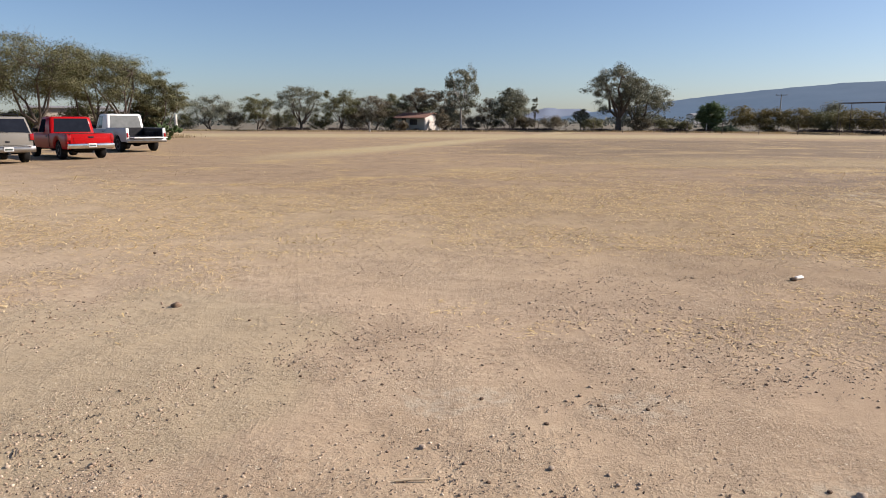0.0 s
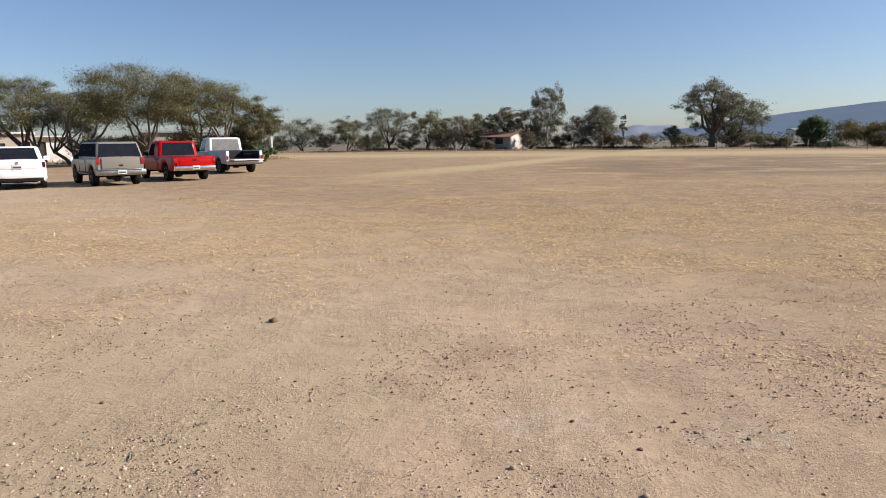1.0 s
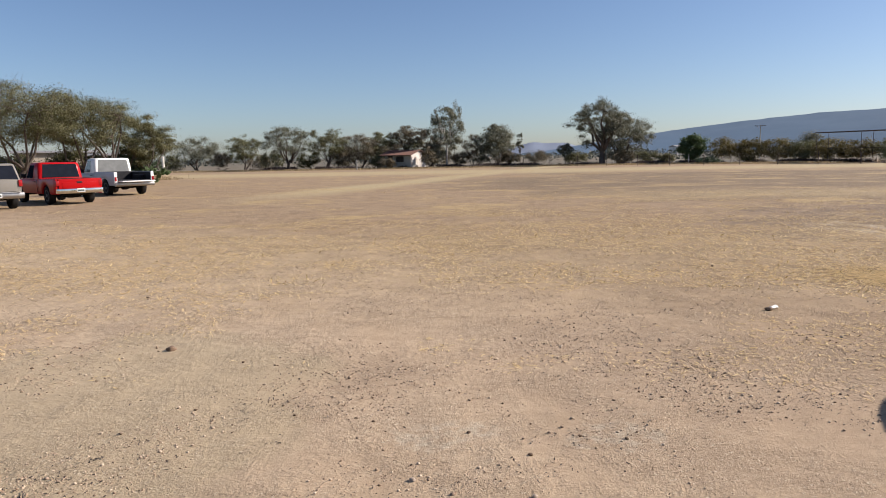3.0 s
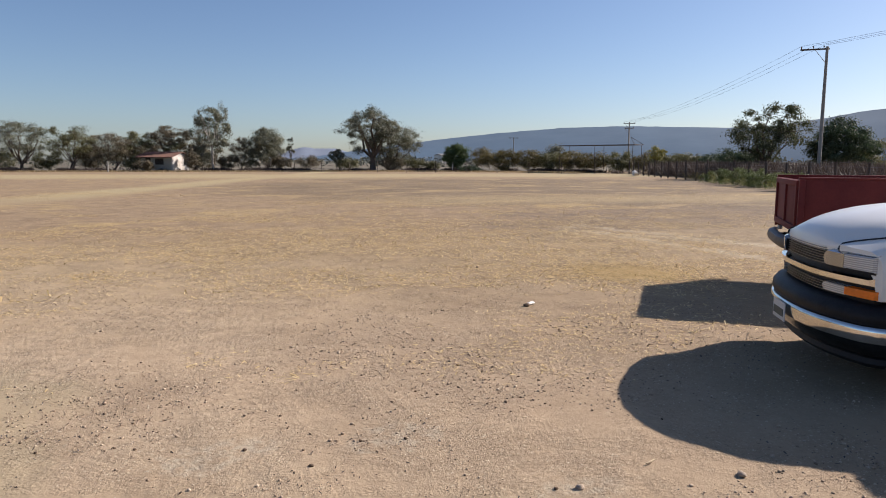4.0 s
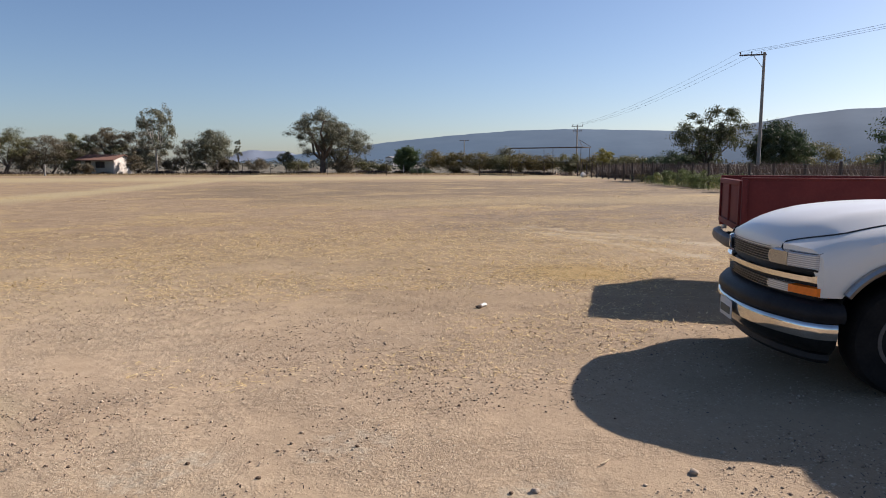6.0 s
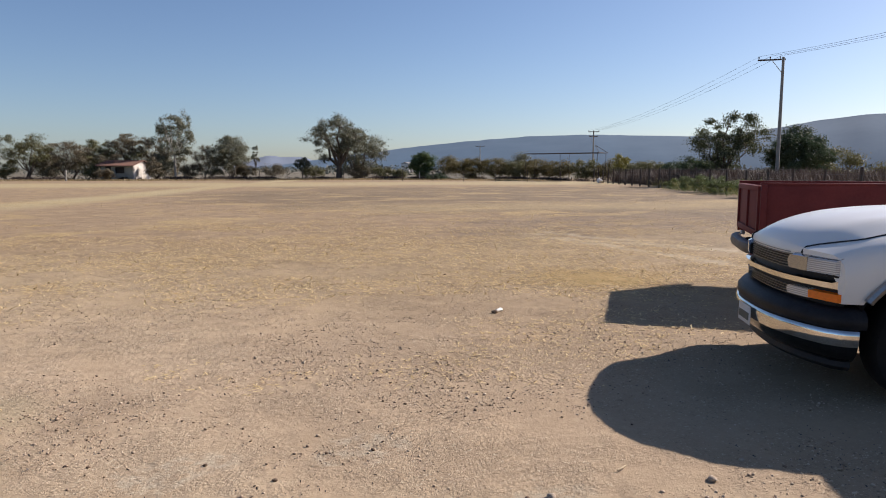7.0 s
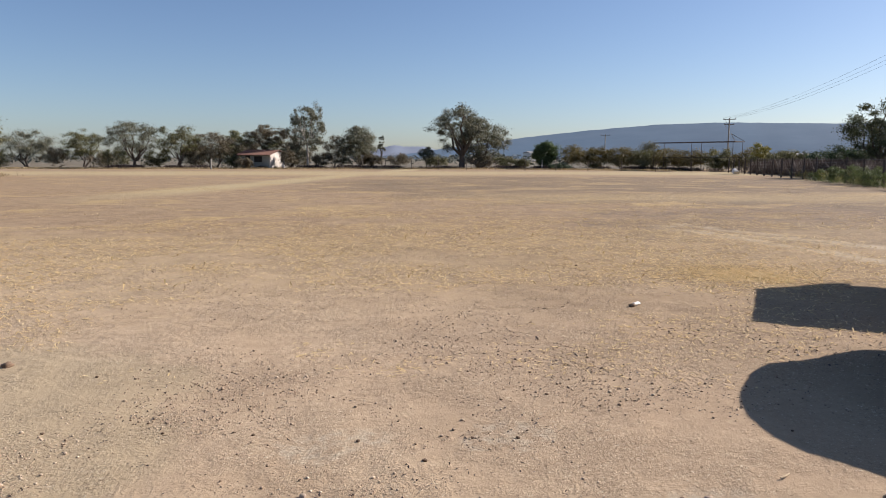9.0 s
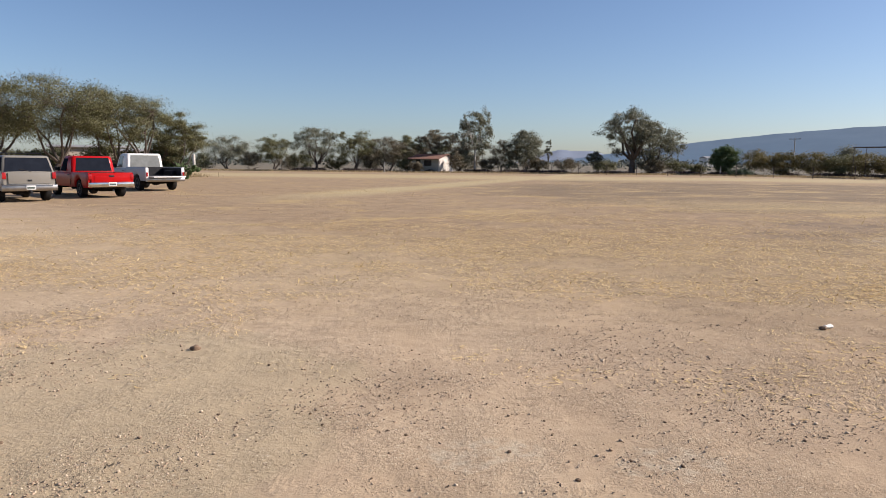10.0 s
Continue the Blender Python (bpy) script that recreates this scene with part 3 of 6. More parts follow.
mesquite(-3.6, 118.5, 7.5, 2.9, 37, mat=LEAF_BROWN, base=0.25, **FAR)
mesquite(1.0, 117.5, 7.2, 2.8, 38, mat=LEAF_BROWN, base=0.1, **FAR)
grow("eucalyptus_tree", "tall airy eucalyptus with pale slender trunk", "tree", 3.9, 112.5, 10.9, 2.8, LEAF_GREY, 41, bark=BARK_PALE,
     trunk=0.34, limbs=7, clumps=78, leaves=170, leaf_size=0.167, base=0.14, thick=0.016, spread=0.15, flat=1.3, bare=0.1)
grow("leafy_tree", "rounded grey-green tree with several stems", "tree", 11.4, 110.0, 6.9, 3.0, LEAF_GREY, 42, stems=4,
     trunk=0.12, clumps=70, leaves=264, leaf_size=0.155, base=0.12, thick=0.02)
grow("bare_tree", "thin half-bare shrub tree with grey twigs", "tree", 8.1, 111.5, 5.6, 2.2, LEAF_BROWN, 43, stems=4,
     trunk=0.15, clumps=40, leaves=84, leaf_size=0.124, base=0.15, thick=0.02, bare=1.0)
grow("poplar_sapling", "slim upright sapling with sparse leaves", "tree", 18.0, 128.0, 6.2, 0.7, LEAF_GREY, 44, trunk=0.3, clumps=26,
     leaves=96, leaf_size=0.155, base=0.25, thick=0.012, bare=0.1)
grow("shade_tree", "large open shade tree with dark trunk and loose crown", "tree", 28.3, 108.5, 10.5, 4.9, LEAF_GREY, 45, trunk=0.2,
     limbs=8, clumps=80, leaves=228, leaf_size=0.161, base=0.2, thick=0.05, bare=0.9, spread=0.16)
grow("shade_tree", "broad grey-green companion tree with drooping twigs", "tree", 31.9, 110.0, 8.6, 4.6, LEAF_GREY, 46, trunk=0.15,
     limbs=8, clumps=85, leaves=228, leaf_size=0.161, base=0.05, thick=0.03, bare=0.8, spread=0.17)
grow("young_tree", "small grey-green tree with a thin straight trunk", "tree", 22.8, 110.0, 3.4, 1.5, LEAF_GREY, 47, trunk=0.35, clumps=26,
     leaves=168, leaf_size=0.136, base=0.4, thick=0.02)
shrub(41.0, 104.3, 4.7, 2.0, 51, LEAF_GREEN, "round green pepper tree bush reaching the ground", clumps=95, leaves=330)
THORN = ((46.0, 102.4, 4.0, 2.7, LEAF_RUST), (48.6, 101.0, 3.6, 2.4, LEAF_RUST), (51.6, 99.3, 3.5, 2.6, LEAF_RUST), (54.4, 97.0, 3.3, 2.6, LEAF_OLIVE), (56.6, 94.2, 3.5, 2.6, LEAF_RUST),
         (58.4, 91.0, 3.3, 2.5, LEAF_RUST), (60.6, 87.4, 3.4, 2.6, LEAF_OLIVE), (62.4, 83.4, 3.2, 2.6, LEAF_RUST), (62.6, 78.6, 3.2, 2.5, LEAF_OLIVE), (61.8, 73.6, 3.0, 2.4, LEAF_OLIVE),
         (62.0, 68.0, 3.0, 2.6, LEAF_DARK), (61.0, 62.0, 2.9, 2.6, LEAF_OLIVE))
for k, (bx, by, bh, br, bm) in enumerate(THORN):
    word = "olive" if bm is LEAF_OLIVE else "dark green" if bm is LEAF_DARK else "rusty olive"
    shrub(bx, by, bh, br, 151 + k, bm, word + " thorn bush along the field edge", clumps=52)
shrub(41.6, 99.8, 0.8, 1.8, 64, LEAF_DARK, "low dark heap of cut brush at the field edge", clumps=40, leaves=160)
# low weeds and saplings at the foot of the side fence
for k, (bx, by, bh, br) in enumerate(((41.6, 46.8, 0.9, 0.6), (39.4, 42.6, 1.2, 0.8), (38.0, 39.4, 1.5, 1.0), (36.9, 37.2, 1.3, 1.0), (36.0, 35.6, 1.1, 1.0), (33.4, 30.6, 1.2, 1.0))):
    shrub(bx, by, bh, br, 171 + k, LEAF_FRESH, "low green weed bush at the fence foot", clumps=20, leaves=150, leaf_size=0.075)
# brush and thickets between the trees of the far edge
for k, (bx, by, bh, br, bm) in enumerate(((-12.8, 113.0, 3.4, 2.2, LEAF_BROWN), (-6.6, 112.6, 2.6, 1.8, LEAF_OLIVE), (0.9, 107.6, 3.4, 1.3, LEAF_BROWN), (-5.4, 106.6, 1.7, 1.3, LEAF_BROWN), (-18.6, 112.4, 3.0, 2.0, LEAF_OLIVE), (3.0, 115.5, 5.0, 2.4, LEAF_BROWN),
                                          (6.3, 112.2, 2.8, 1.7, LEAF_BROWN), (14.2, 112.0, 2.4, 1.6, LEAF_BROWN), (31.2, 107.6, 2.2, 2.0, LEAF_BROWN), (35.6, 109.0, 2.0, 1.8, LEAF_OLIVE), (38.2, 108.0, 1.8, 1.6, LEAF_OLIVE),
                                          (-35.4, 122.0, 3.4, 2.4, LEAF_BROWN), (-24.6, 114.0, 3.0, 2.4, LEAF_OLIVE), (-8.6, 116.5, 4.6, 2.4, LEAF_OLIVE), (-13.2, 117.0, 4.8, 2.6, LEAF_OLIVE), (-5.2, 115.8, 4.4, 2.2, LEAF_BROWN), (-1.2, 116.6, 5.0, 2.4, LEAF_OLIVE),
                                          (1.9, 113.4, 4.2, 2.0, LEAF_GREY), (9.6, 112.6, 4.2, 2.2, LEAF_GREY), (13.0, 113.4, 3.6, 1.8, LEAF_BROWN), (20.4, 124.0, 2.8, 2.2, LEAF_BROWN), (26.0, 117.0, 2.4, 2.2, LEAF_OLIVE), (33.6, 113.0, 3.4, 2.6, LEAF_GREY), (-43.6, 120.0, 3.2, 2.6, LEAF_OLIVE), (-27.6, 118.0, 2.6, 2.0, LEAF_BROWN))):
    word = "brown half-bare" if bm is LEAF_BROWN else "olive"
    shrub(bx, by, bh, br, 191 + k, bm, word + " brush below the edge trees", clumps=34, leaves=130, bare=0.7)
# thicket under and behind the mesquites
for k, (bx, by, bh, br, bm) in enumerate(((-33.6, 57.0, 3.0, 2.2, LEAF_OLIVE), (-29.0, 58.6, 3.2, 2.4, LEAF_OLIVE), (-25.2, 60.4, 3.0, 2.2, LEAF_DARK), (-38.6, 58.4, 2.6, 1.8, LEAF_GREY))):
    shrub(bx, by, bh, br, 211 + k, bm, "shaded thicket under the mesquite trees", clumps=40, leaves=200)
grow("young_tree", "small yellow-green tree behind the fence", "tree", 52.6, 68.2, 3.5, 1.1, LEAF_YELLOW, 57, trunk=0.4, clumps=24, leaves=144, leaf_size=0.124, base=0.45, thick=0.015)
grow("shade_tree", "dark tree with layered crown behind the fence", "tree", 53.8, 52.7, 7.9, 3.5, LEAF_MIXED, 58, trunk=0.2, limbs=8, clumps=62,
     leaves=330, leaf_size=0.13, base=0.12, thick=0.03, spread=0.17)
grow("shade_tree", "dense dark green tree behind the power pole", "tree", 61.2, 50.6, 6.1, 3.1, LEAF_DARK, 59, trunk=0.15, stems=3, limbs=8, clumps=110,
     leaves=380, leaf_size=0.13, base=0.05, thick=0.025, spread=0.17)
shrub(67.5, 51.0, 4.2, 2.8, 60, LEAF_OLIVE, "low rounded olive bush beyond the fence")
shrub(47.5, 29.5, 5.2, 2.0, 61, LEAF_DARK, "dark green bush tree beyond the fence")
shrub(65.0, 113.0, 5.0, 2.5, 62, LEAF_GREY, "grey-green tree bush behind the thorn bushes")
for k, (bx, by, bh) in enumerate(((73.0, 58.0, 3.0), (74.0, 49.0, 3.2), (70.0, 43.0, 2.8), (66.0, 37.0, 2.6), (58.0, 33.0, 2.4))):
    shrub(bx, by, bh, 2.6, 231 + k, LEAF_OLIVE, "low olive scrub bush beyond the fence", clumps=34, leaves=130)
shrub(57.5, 60.5, 3.4, 2.4, 65, LEAF_DARK, "dark shaded thicket behind the fence")


# ---- vehicles: x forward from the rear bumper, y to the left, z up ----
def curve(points):
    """A smooth function through (x, value) pairs."""
    xs, vs = [p[0] for p in points], [p[1] for p in points]

    def at(x):
        if x <= xs[0]:
            return vs[0]
        for i in range(len(xs) - 1):
            if x <= xs[i + 1]:
                f = (x - xs[i]) / (xs[i + 1] - xs[i])
                return vs[i] + (vs[i + 1] - vs[i]) * (f * f * (3 - 2 * f) * 0.5 + f * 0.5)
        return vs[-1]
    return at


def body_shell(x0, x1, half, sill, top, wheels, arch, crown=0.03, step=0.06, inner=0.0):
    """Painted skin: sides with wheel arches cut out of the lower edge, and a crowned top."""
    s, rings = Shape(), []
    n = int((x1 - x0) / step) + 1
    for i in range(n + 1):
        x = x0 + (x1 - x0) * i / n
        w, zt, zb = half(x), top(x), sill(x)
        for wx, wz in wheels:
            d = abs(x - wx)
            if d < arch:
                zb = max(zb, wz + math.sqrt(arch * arch - d * d))
        zb = min(zb, zt - 0.1)
        zm = zb + (zt - zb) * 0.55
        right = [(w * 0.955, zb), (w * 0.985, zb + (zm - zb) * 0.35), (w, zm), (w * 0.992, zt - (zt - zm) * 0.35), (w * 0.975, zt - 0.045),
                 (w * 0.94, zt - 0.008), (w * 0.86, zt + crown * 0.2), (w * 0.5, zt + crown * 0.75), (0, zt + crown)]
        ring = [(x, y, z) for y, z in right] + [(x, -y, z) for y, z in reversed(right[:-1])]
        rings.append(ring)
    s.loft(rings, False, False)
    for ring, flip in ((rings[0], False), (rings[-1], True)):
        s.add(ring, [tuple(range(len(ring)))[::1 if flip else -1]])
    return s


def cabin(belt, roof, wb, wr):
    """Four-sided greenhouse: belt and roof are (rear x, front x, z); returns the shape and its faces' corners."""
    (r0, f0, z0), (r1, f1, z1) = belt, roof
    rings = []
    for t, bulge in ((0.0, 0), (0.5, 0.015), (0.9, 0.01), (0.97, -0.02), (1.0, -0.09)):
        ra, fa = r0 + (r1 - r0) * t - bulge, f0 + (f1 - f0) * t + bulge
        w = wb + (wr - wb) * t + bulge
        z = z0 + (z1 - z0) * t
        c = 0.09
        rings.append([(ra + c, -w, z), (fa - c, -w, z), (fa - c * 0.3, -w + c * 0.5, z), (fa, -w + c * 1.4, z), (fa, w - c * 1.4, z), (fa - c * 0.3, w - c * 0.5, z),
                      (fa - c, w, z), (ra + c, w, z), (ra + c * 0.3, w - c * 0.5, z), (ra, w - c * 1.4, z), (ra, -w + c * 1.4, z), (ra + c * 0.3, -w + c * 0.5, z)])
    s = Shape().loft(rings)
    g = 0.014
    faces = {"rear": [(r0 - g, wb - .08, z0), (r0 - g, -wb + .08, z0), (r1 - g, -wr + .08, z1), (r1 - g, wr - .08, z1)],
             "front": [(f0 + g, -wb + .08, z0), (f0 + g, wb - .08, z0), (f1 + g, wr - .08, z1), (f1 + g, -wr + .08, z1)],
             "left": [(f0, wb + g, z0), (r0, wb + g, z0), (r1, wr + g, z1), (f1, wr + g, z1)],
             "right": [(r0, -wb - g, z0), (f0, -wb - g, z0), (f1, -wr - g, z1), (r1, -wr - g, z1)]}
    return s, faces


def wheel(parent, x, y, r, w, rim_mat=STEEL, hub=0.62):
    side = 1 if y > 0 else -1
    t = Shape().revolve([(r * hub, -w * .42), (r * .78, -w * .5), (r * .93, -w * .47), (r * .985, -w * .36), (r, -w * .2), (r, w * .2), (r * .985, w * .36), (r * .93, w * .47), (r * .78, w * .5), (r * hub, w * .42)], (x, y, r), 36)
    tyre = part("tyre", t, RUBBER, parent)
    s = Shape()
    o = side * w * 0.36
    s.revolve([(r * hub * 1.02, o - side * 0.05), (r * hub * 1.02, o + side * 0.02), (r * hub * 0.9, o + side * 0.02), (r * hub * 0.82, o - side * 0.03), (r * 0.2, o - side * 0.01), (r * 0.17, o + side * 0.03), (0.01, o + side * 0.035)], (x, y, r), 30)
    for k in range(6):
        a = k * math.pi / 3
        s.box((x + r * .4 * math.cos(a), y + o - side * .005, r + r * .4 * math.sin(a)), (r * .42, .03, r * .14), .008, Matrix.Rotation(-a, 4, "Y"))
    part("rim", s, rim_mat, tyre)
    return tyre


def plate_bars(parent, at, turn=0.0, size=(0.30, 0.15)):
    """Number plate: a pale sheet with a plain dark bar for its writing."""
    m = Matrix.Translation(at) @ Matrix.Rotation(radians(turn), 4, "Z")
    s = Shape().box((0, 0, 0), (0.008, size[0], size[1]), 0.003).warp(lambda p: m @ p)
    p = part("number_plate", s, PLATE, parent, "pale number plate with a dark bar")
    b = Shape().box((-0.006, 0, -0.01), (0.006, size[0] * 0.8, size[1] * 0.4)).warp(lambda q: m @ q)
    part("plate_bar", b, PLATE_INK, p)


def mirrors(veh, x, w, z, mat):
    for sgn in (1, -1):
        s = Shape().box((x, sgn * (w + 0.12), z), (0.09, 0.20, 0.16), 0.03).tube([(x, sgn * (w - 0.04), z - 0.06), (x, sgn * (w + 0.08), z - 0.03)], 0.02, 6)
        part("side_mirror", s, mat, veh)


def windows(veh, faces, glass, panes):
    """panes: (name, face, u0, u1, v0, v1)."""
    for name, face, u0, u1, v0, v1 in panes:
        part(name, Shape().slab(faces[face], u0, u1, v0, v1, 0.006, 0.012), glass, veh, smooth=0)


def axle(veh, x, w, r):
    part("axle", Shape().tube([(x, -w, r), (x, w, r)], 0.05, 8).box((x, 0, r), (0.24, 0.3, 0.24), 0.06), UNDER, veh)


def pickup(m, label, L, wid, r, cab_rear, cab_front, belt, roof_z, hood_top, bed_top, paint, cab_paint, sill=0.42, wheels=(1.2, 4.4), tailgate=True, glass=GLASS_DARK, track=0.8, rim=OLD_STEEL, name="pickup_truck"):
    """Cab pickup with an open bed between real bed walls."""
    v = thing(name, m, label, "pickup truck", "parked vehicles")
    half = curve([(0, wid / 2 - 0.03), (0.3, wid / 2), (L - 0.9, wid / 2), (L - 0.25, wid / 2 - 0.05), (L, wid / 2 - 0.13)])
    arch = r + 0.07
    ws = [(wheels[0], r), (wheels[1], r)]
    flat = curve([(0, sill), (L, sill)])
    # cab and nose skin
    top = curve([(cab_rear, belt), (cab_front, belt), (cab_front + 0.1, belt), (L - 0.35, hood_top), (L - 0.05, hood_top - 0.12)])
    part("body", body_shell(cab_rear, L - 0.12, half, flat, top, ws, arch, 0.035), paint, v)
    # bed walls
    for sgn in (1, -1):
        s, rings, n = Shape(), [], 46
        for i in range(n + 1):
            x = 0.10 + (cab_rear - 0.13) * i / n
            zb = sill
            d = abs(x - wheels[0])
            if d < arch:
                zb = max(zb, r + math.sqrt(arch * arch - d * d))
            w = half(x)
            rings.append([(x, sgn * y, z) for y, z in ((w * 0.96, zb), (w * 0.99, zb + 0.1), (w, (zb + bed_top) / 2), (w * 0.99, bed_top - 0.03), (w * 0.97, bed_top), (w - 0.10, bed_top), (w - 0.11, bed_top - 0.05), (w - 0.12, zb))])
        s.loft(rings)
        part("bed_side", s, paint, v)
    fl = sill + 0.22
    part("bed_floor", Shape().box((cab_rear / 2 + 0.03, 0, fl), (cab_rear - 0.12, wid - 0.2, 0.05)).box((cab_rear - 0.06, 0, (fl + bed_top) / 2), (0.04, wid - 0.22, bed_top - fl)), DARK, v, "dark worn bed floor")
    for sgn in (1, -1):
        part("wheel_housing", Shape().box((wheels[0], sgn * (wid / 2 - 0.24), fl + 0.14), (0.9, 0.24, 0.26), 0.05), DARK, v)
    if tailgate:
        g = part("tailgate", Shape().box((0.08, 0, (sill + bed_top) / 2 + 0.05), (0.06, wid - 0.26, bed_top - sill - 0.1), 0.015).box((0.045, 0, (sill + bed_top) / 2 + 0.05), (0.02, wid - 0.5, 0.22), 0.008), paint, v)
        part("tailgate_handle", Shape().box((0.035, 0, bed_top - 0.14), (0.02, 0.2, 0.07), 0.006), DARK, g)
    # cab
    s, faces = cabin(*cab_paint[1])
    part("cab", s, cab_paint[0], v)
    windows(v, faces, glass, [("rear_window", "rear", 0.04, 0.96, 0.10, 0.89), ("windscreen", "front", 0.03, 0.97, 0.08, 0.9),
                              ("side_window", "left", 0.14, 0.58, 0.08, 0.84), ("side_window", "right", 0.42, 0.86, 0.08, 0.84)])
    part("chassis", Shape().box((L / 2, 0, sill + 0.02), (L - 0.5, wid - 0.62, 0.16), 0.03).box((1.0, 0, sill - 0.1), (0.7, 0.5, 0.14), 0.04), UNDER, v)
    for x in wheels:
        axle(v, x, track, r)
        for sgn in (1, -1):
            # the default dull rim steel stands in for shade on the wheels
            wheel(v, x, sgn * track, r, 0.25, rim)
    mirrors(v, cab_front - 0.25, wid / 2, belt + 0.12, DARK)
    for sgn in (1, -1):
        h = Shape().box((cab_rear + 0.35, sgn * (wid / 2 + 0.01), belt - 0.12), (0.16, 0.03, 0.04), 0.01)
        part("door_handle", h, DARK, v)
        d = Shape().box((cab_rear + 0.12, sgn * (wid / 2 - 0.004), (sill + belt) / 2), (0.012, 0.02, belt - sill - 0.1))
        part("door_gap", d, DARK, v)
    return v


def rear_lights(v, x, y, z, h, w=0.13, mat=RED_LENS):
    for sgn in (1, -1):
        part("tail_light", Shape().box((x, sgn * y, z), (0.06, w, h), 0.012), mat, v)


def bumper(v, name, x, wid, z, h, mat, depth=0.14, bow=0.06):
    s, rings = Shape(), []
    for i in range(15):
        f = -1 + 2 * i / 14
        xx = x + bow * f * f * f * f
        y = f * wid / 2
        rings.append([(xx - depth / 2, y, z - h * .35), (xx - depth / 2 - .015, y, z), (xx - depth / 2, y, z + h * .4), (xx - depth / 2 + .03, y, z + h / 2), (xx + depth / 2, y, z + h / 2), (xx + depth / 2, y, z - h / 2), (xx - depth / 2 + .03, y, z - h / 2)])
    s.loft(rings)
    return part(name, s, mat, v)


def red_pickup():
    v = pickup(pose(-14.35, 29.15, 0, 0, 0, 136) @ Matrix.Scale(1.06, 4), "bright red pickup truck with closed tailgate on dry earth", 5.1, 1.78, 0.36, 2.0, 3.55, 1.02, 1.68, 0.98, 1.02,
               PAINT_RED, (PAINT_RED, ((1.98, 3.62, 1.0), (2.12, 3.1, 1.68), 0.86, 0.76)), track=0.74)
    bumper(v, "rear_bumper", 0.02, 1.72, 0.55, 0.2, CHROME)
    rear_lights(v, 0.07, 0.80, 0.86, 0.2)
    plate_bars(v, (-0.07, 0.0, 0.57))
    return v


def old_pickup():
    v = pickup(pose(-15.0, 36.3, 0, 0, 0, 137) @ Matrix.Scale(1.07, 4), "old grey pickup with white cab and lowered tailgate", 5.2, 1.98, 0.38, 2.35, 3.75, 1.1, 1.84, 1.06, 1.16,
               PAINT_GREY, (PAINT_OLDWHITE, ((2.33, 3.8, 1.08), (2.42, 3.3, 1.84), 0.93, 0.85)), tailgate=False, glass=GLASS_PALE, track=0.82, sill=0.5)
    # panels added to blacken the inside of the bed walls
    for sgn in (1, -1):
        part("bed_dark_panel", Shape().box((1.2, sgn * 0.855, 0.92), (2.1, 0.02, 0.42), 0.005), DARK, v, "dark panel on the inner bed side")
    part("tailgate", Shape().box((-0.18, 0, 0.70), (0.55, 1.62, 0.05), 0.012), PAINT_OLDWHITE, v, "white tailgate folded down flat")
    bumper(v, "rear_bumper", 0.0, 1.9, 0.55, 0.18, STEEL)
    for sgn in (1, -1):
        part("bed_end", Shape().box((0.10, sgn * 0.90, 0.86), (0.05, 0.14, 0.56), 0.012), PAINT_OLDWHITE, v, "white bed corner panel")
    rear_lights(v, 0.065, 0.91, 0.82, 0.2, 0.08)
    return v


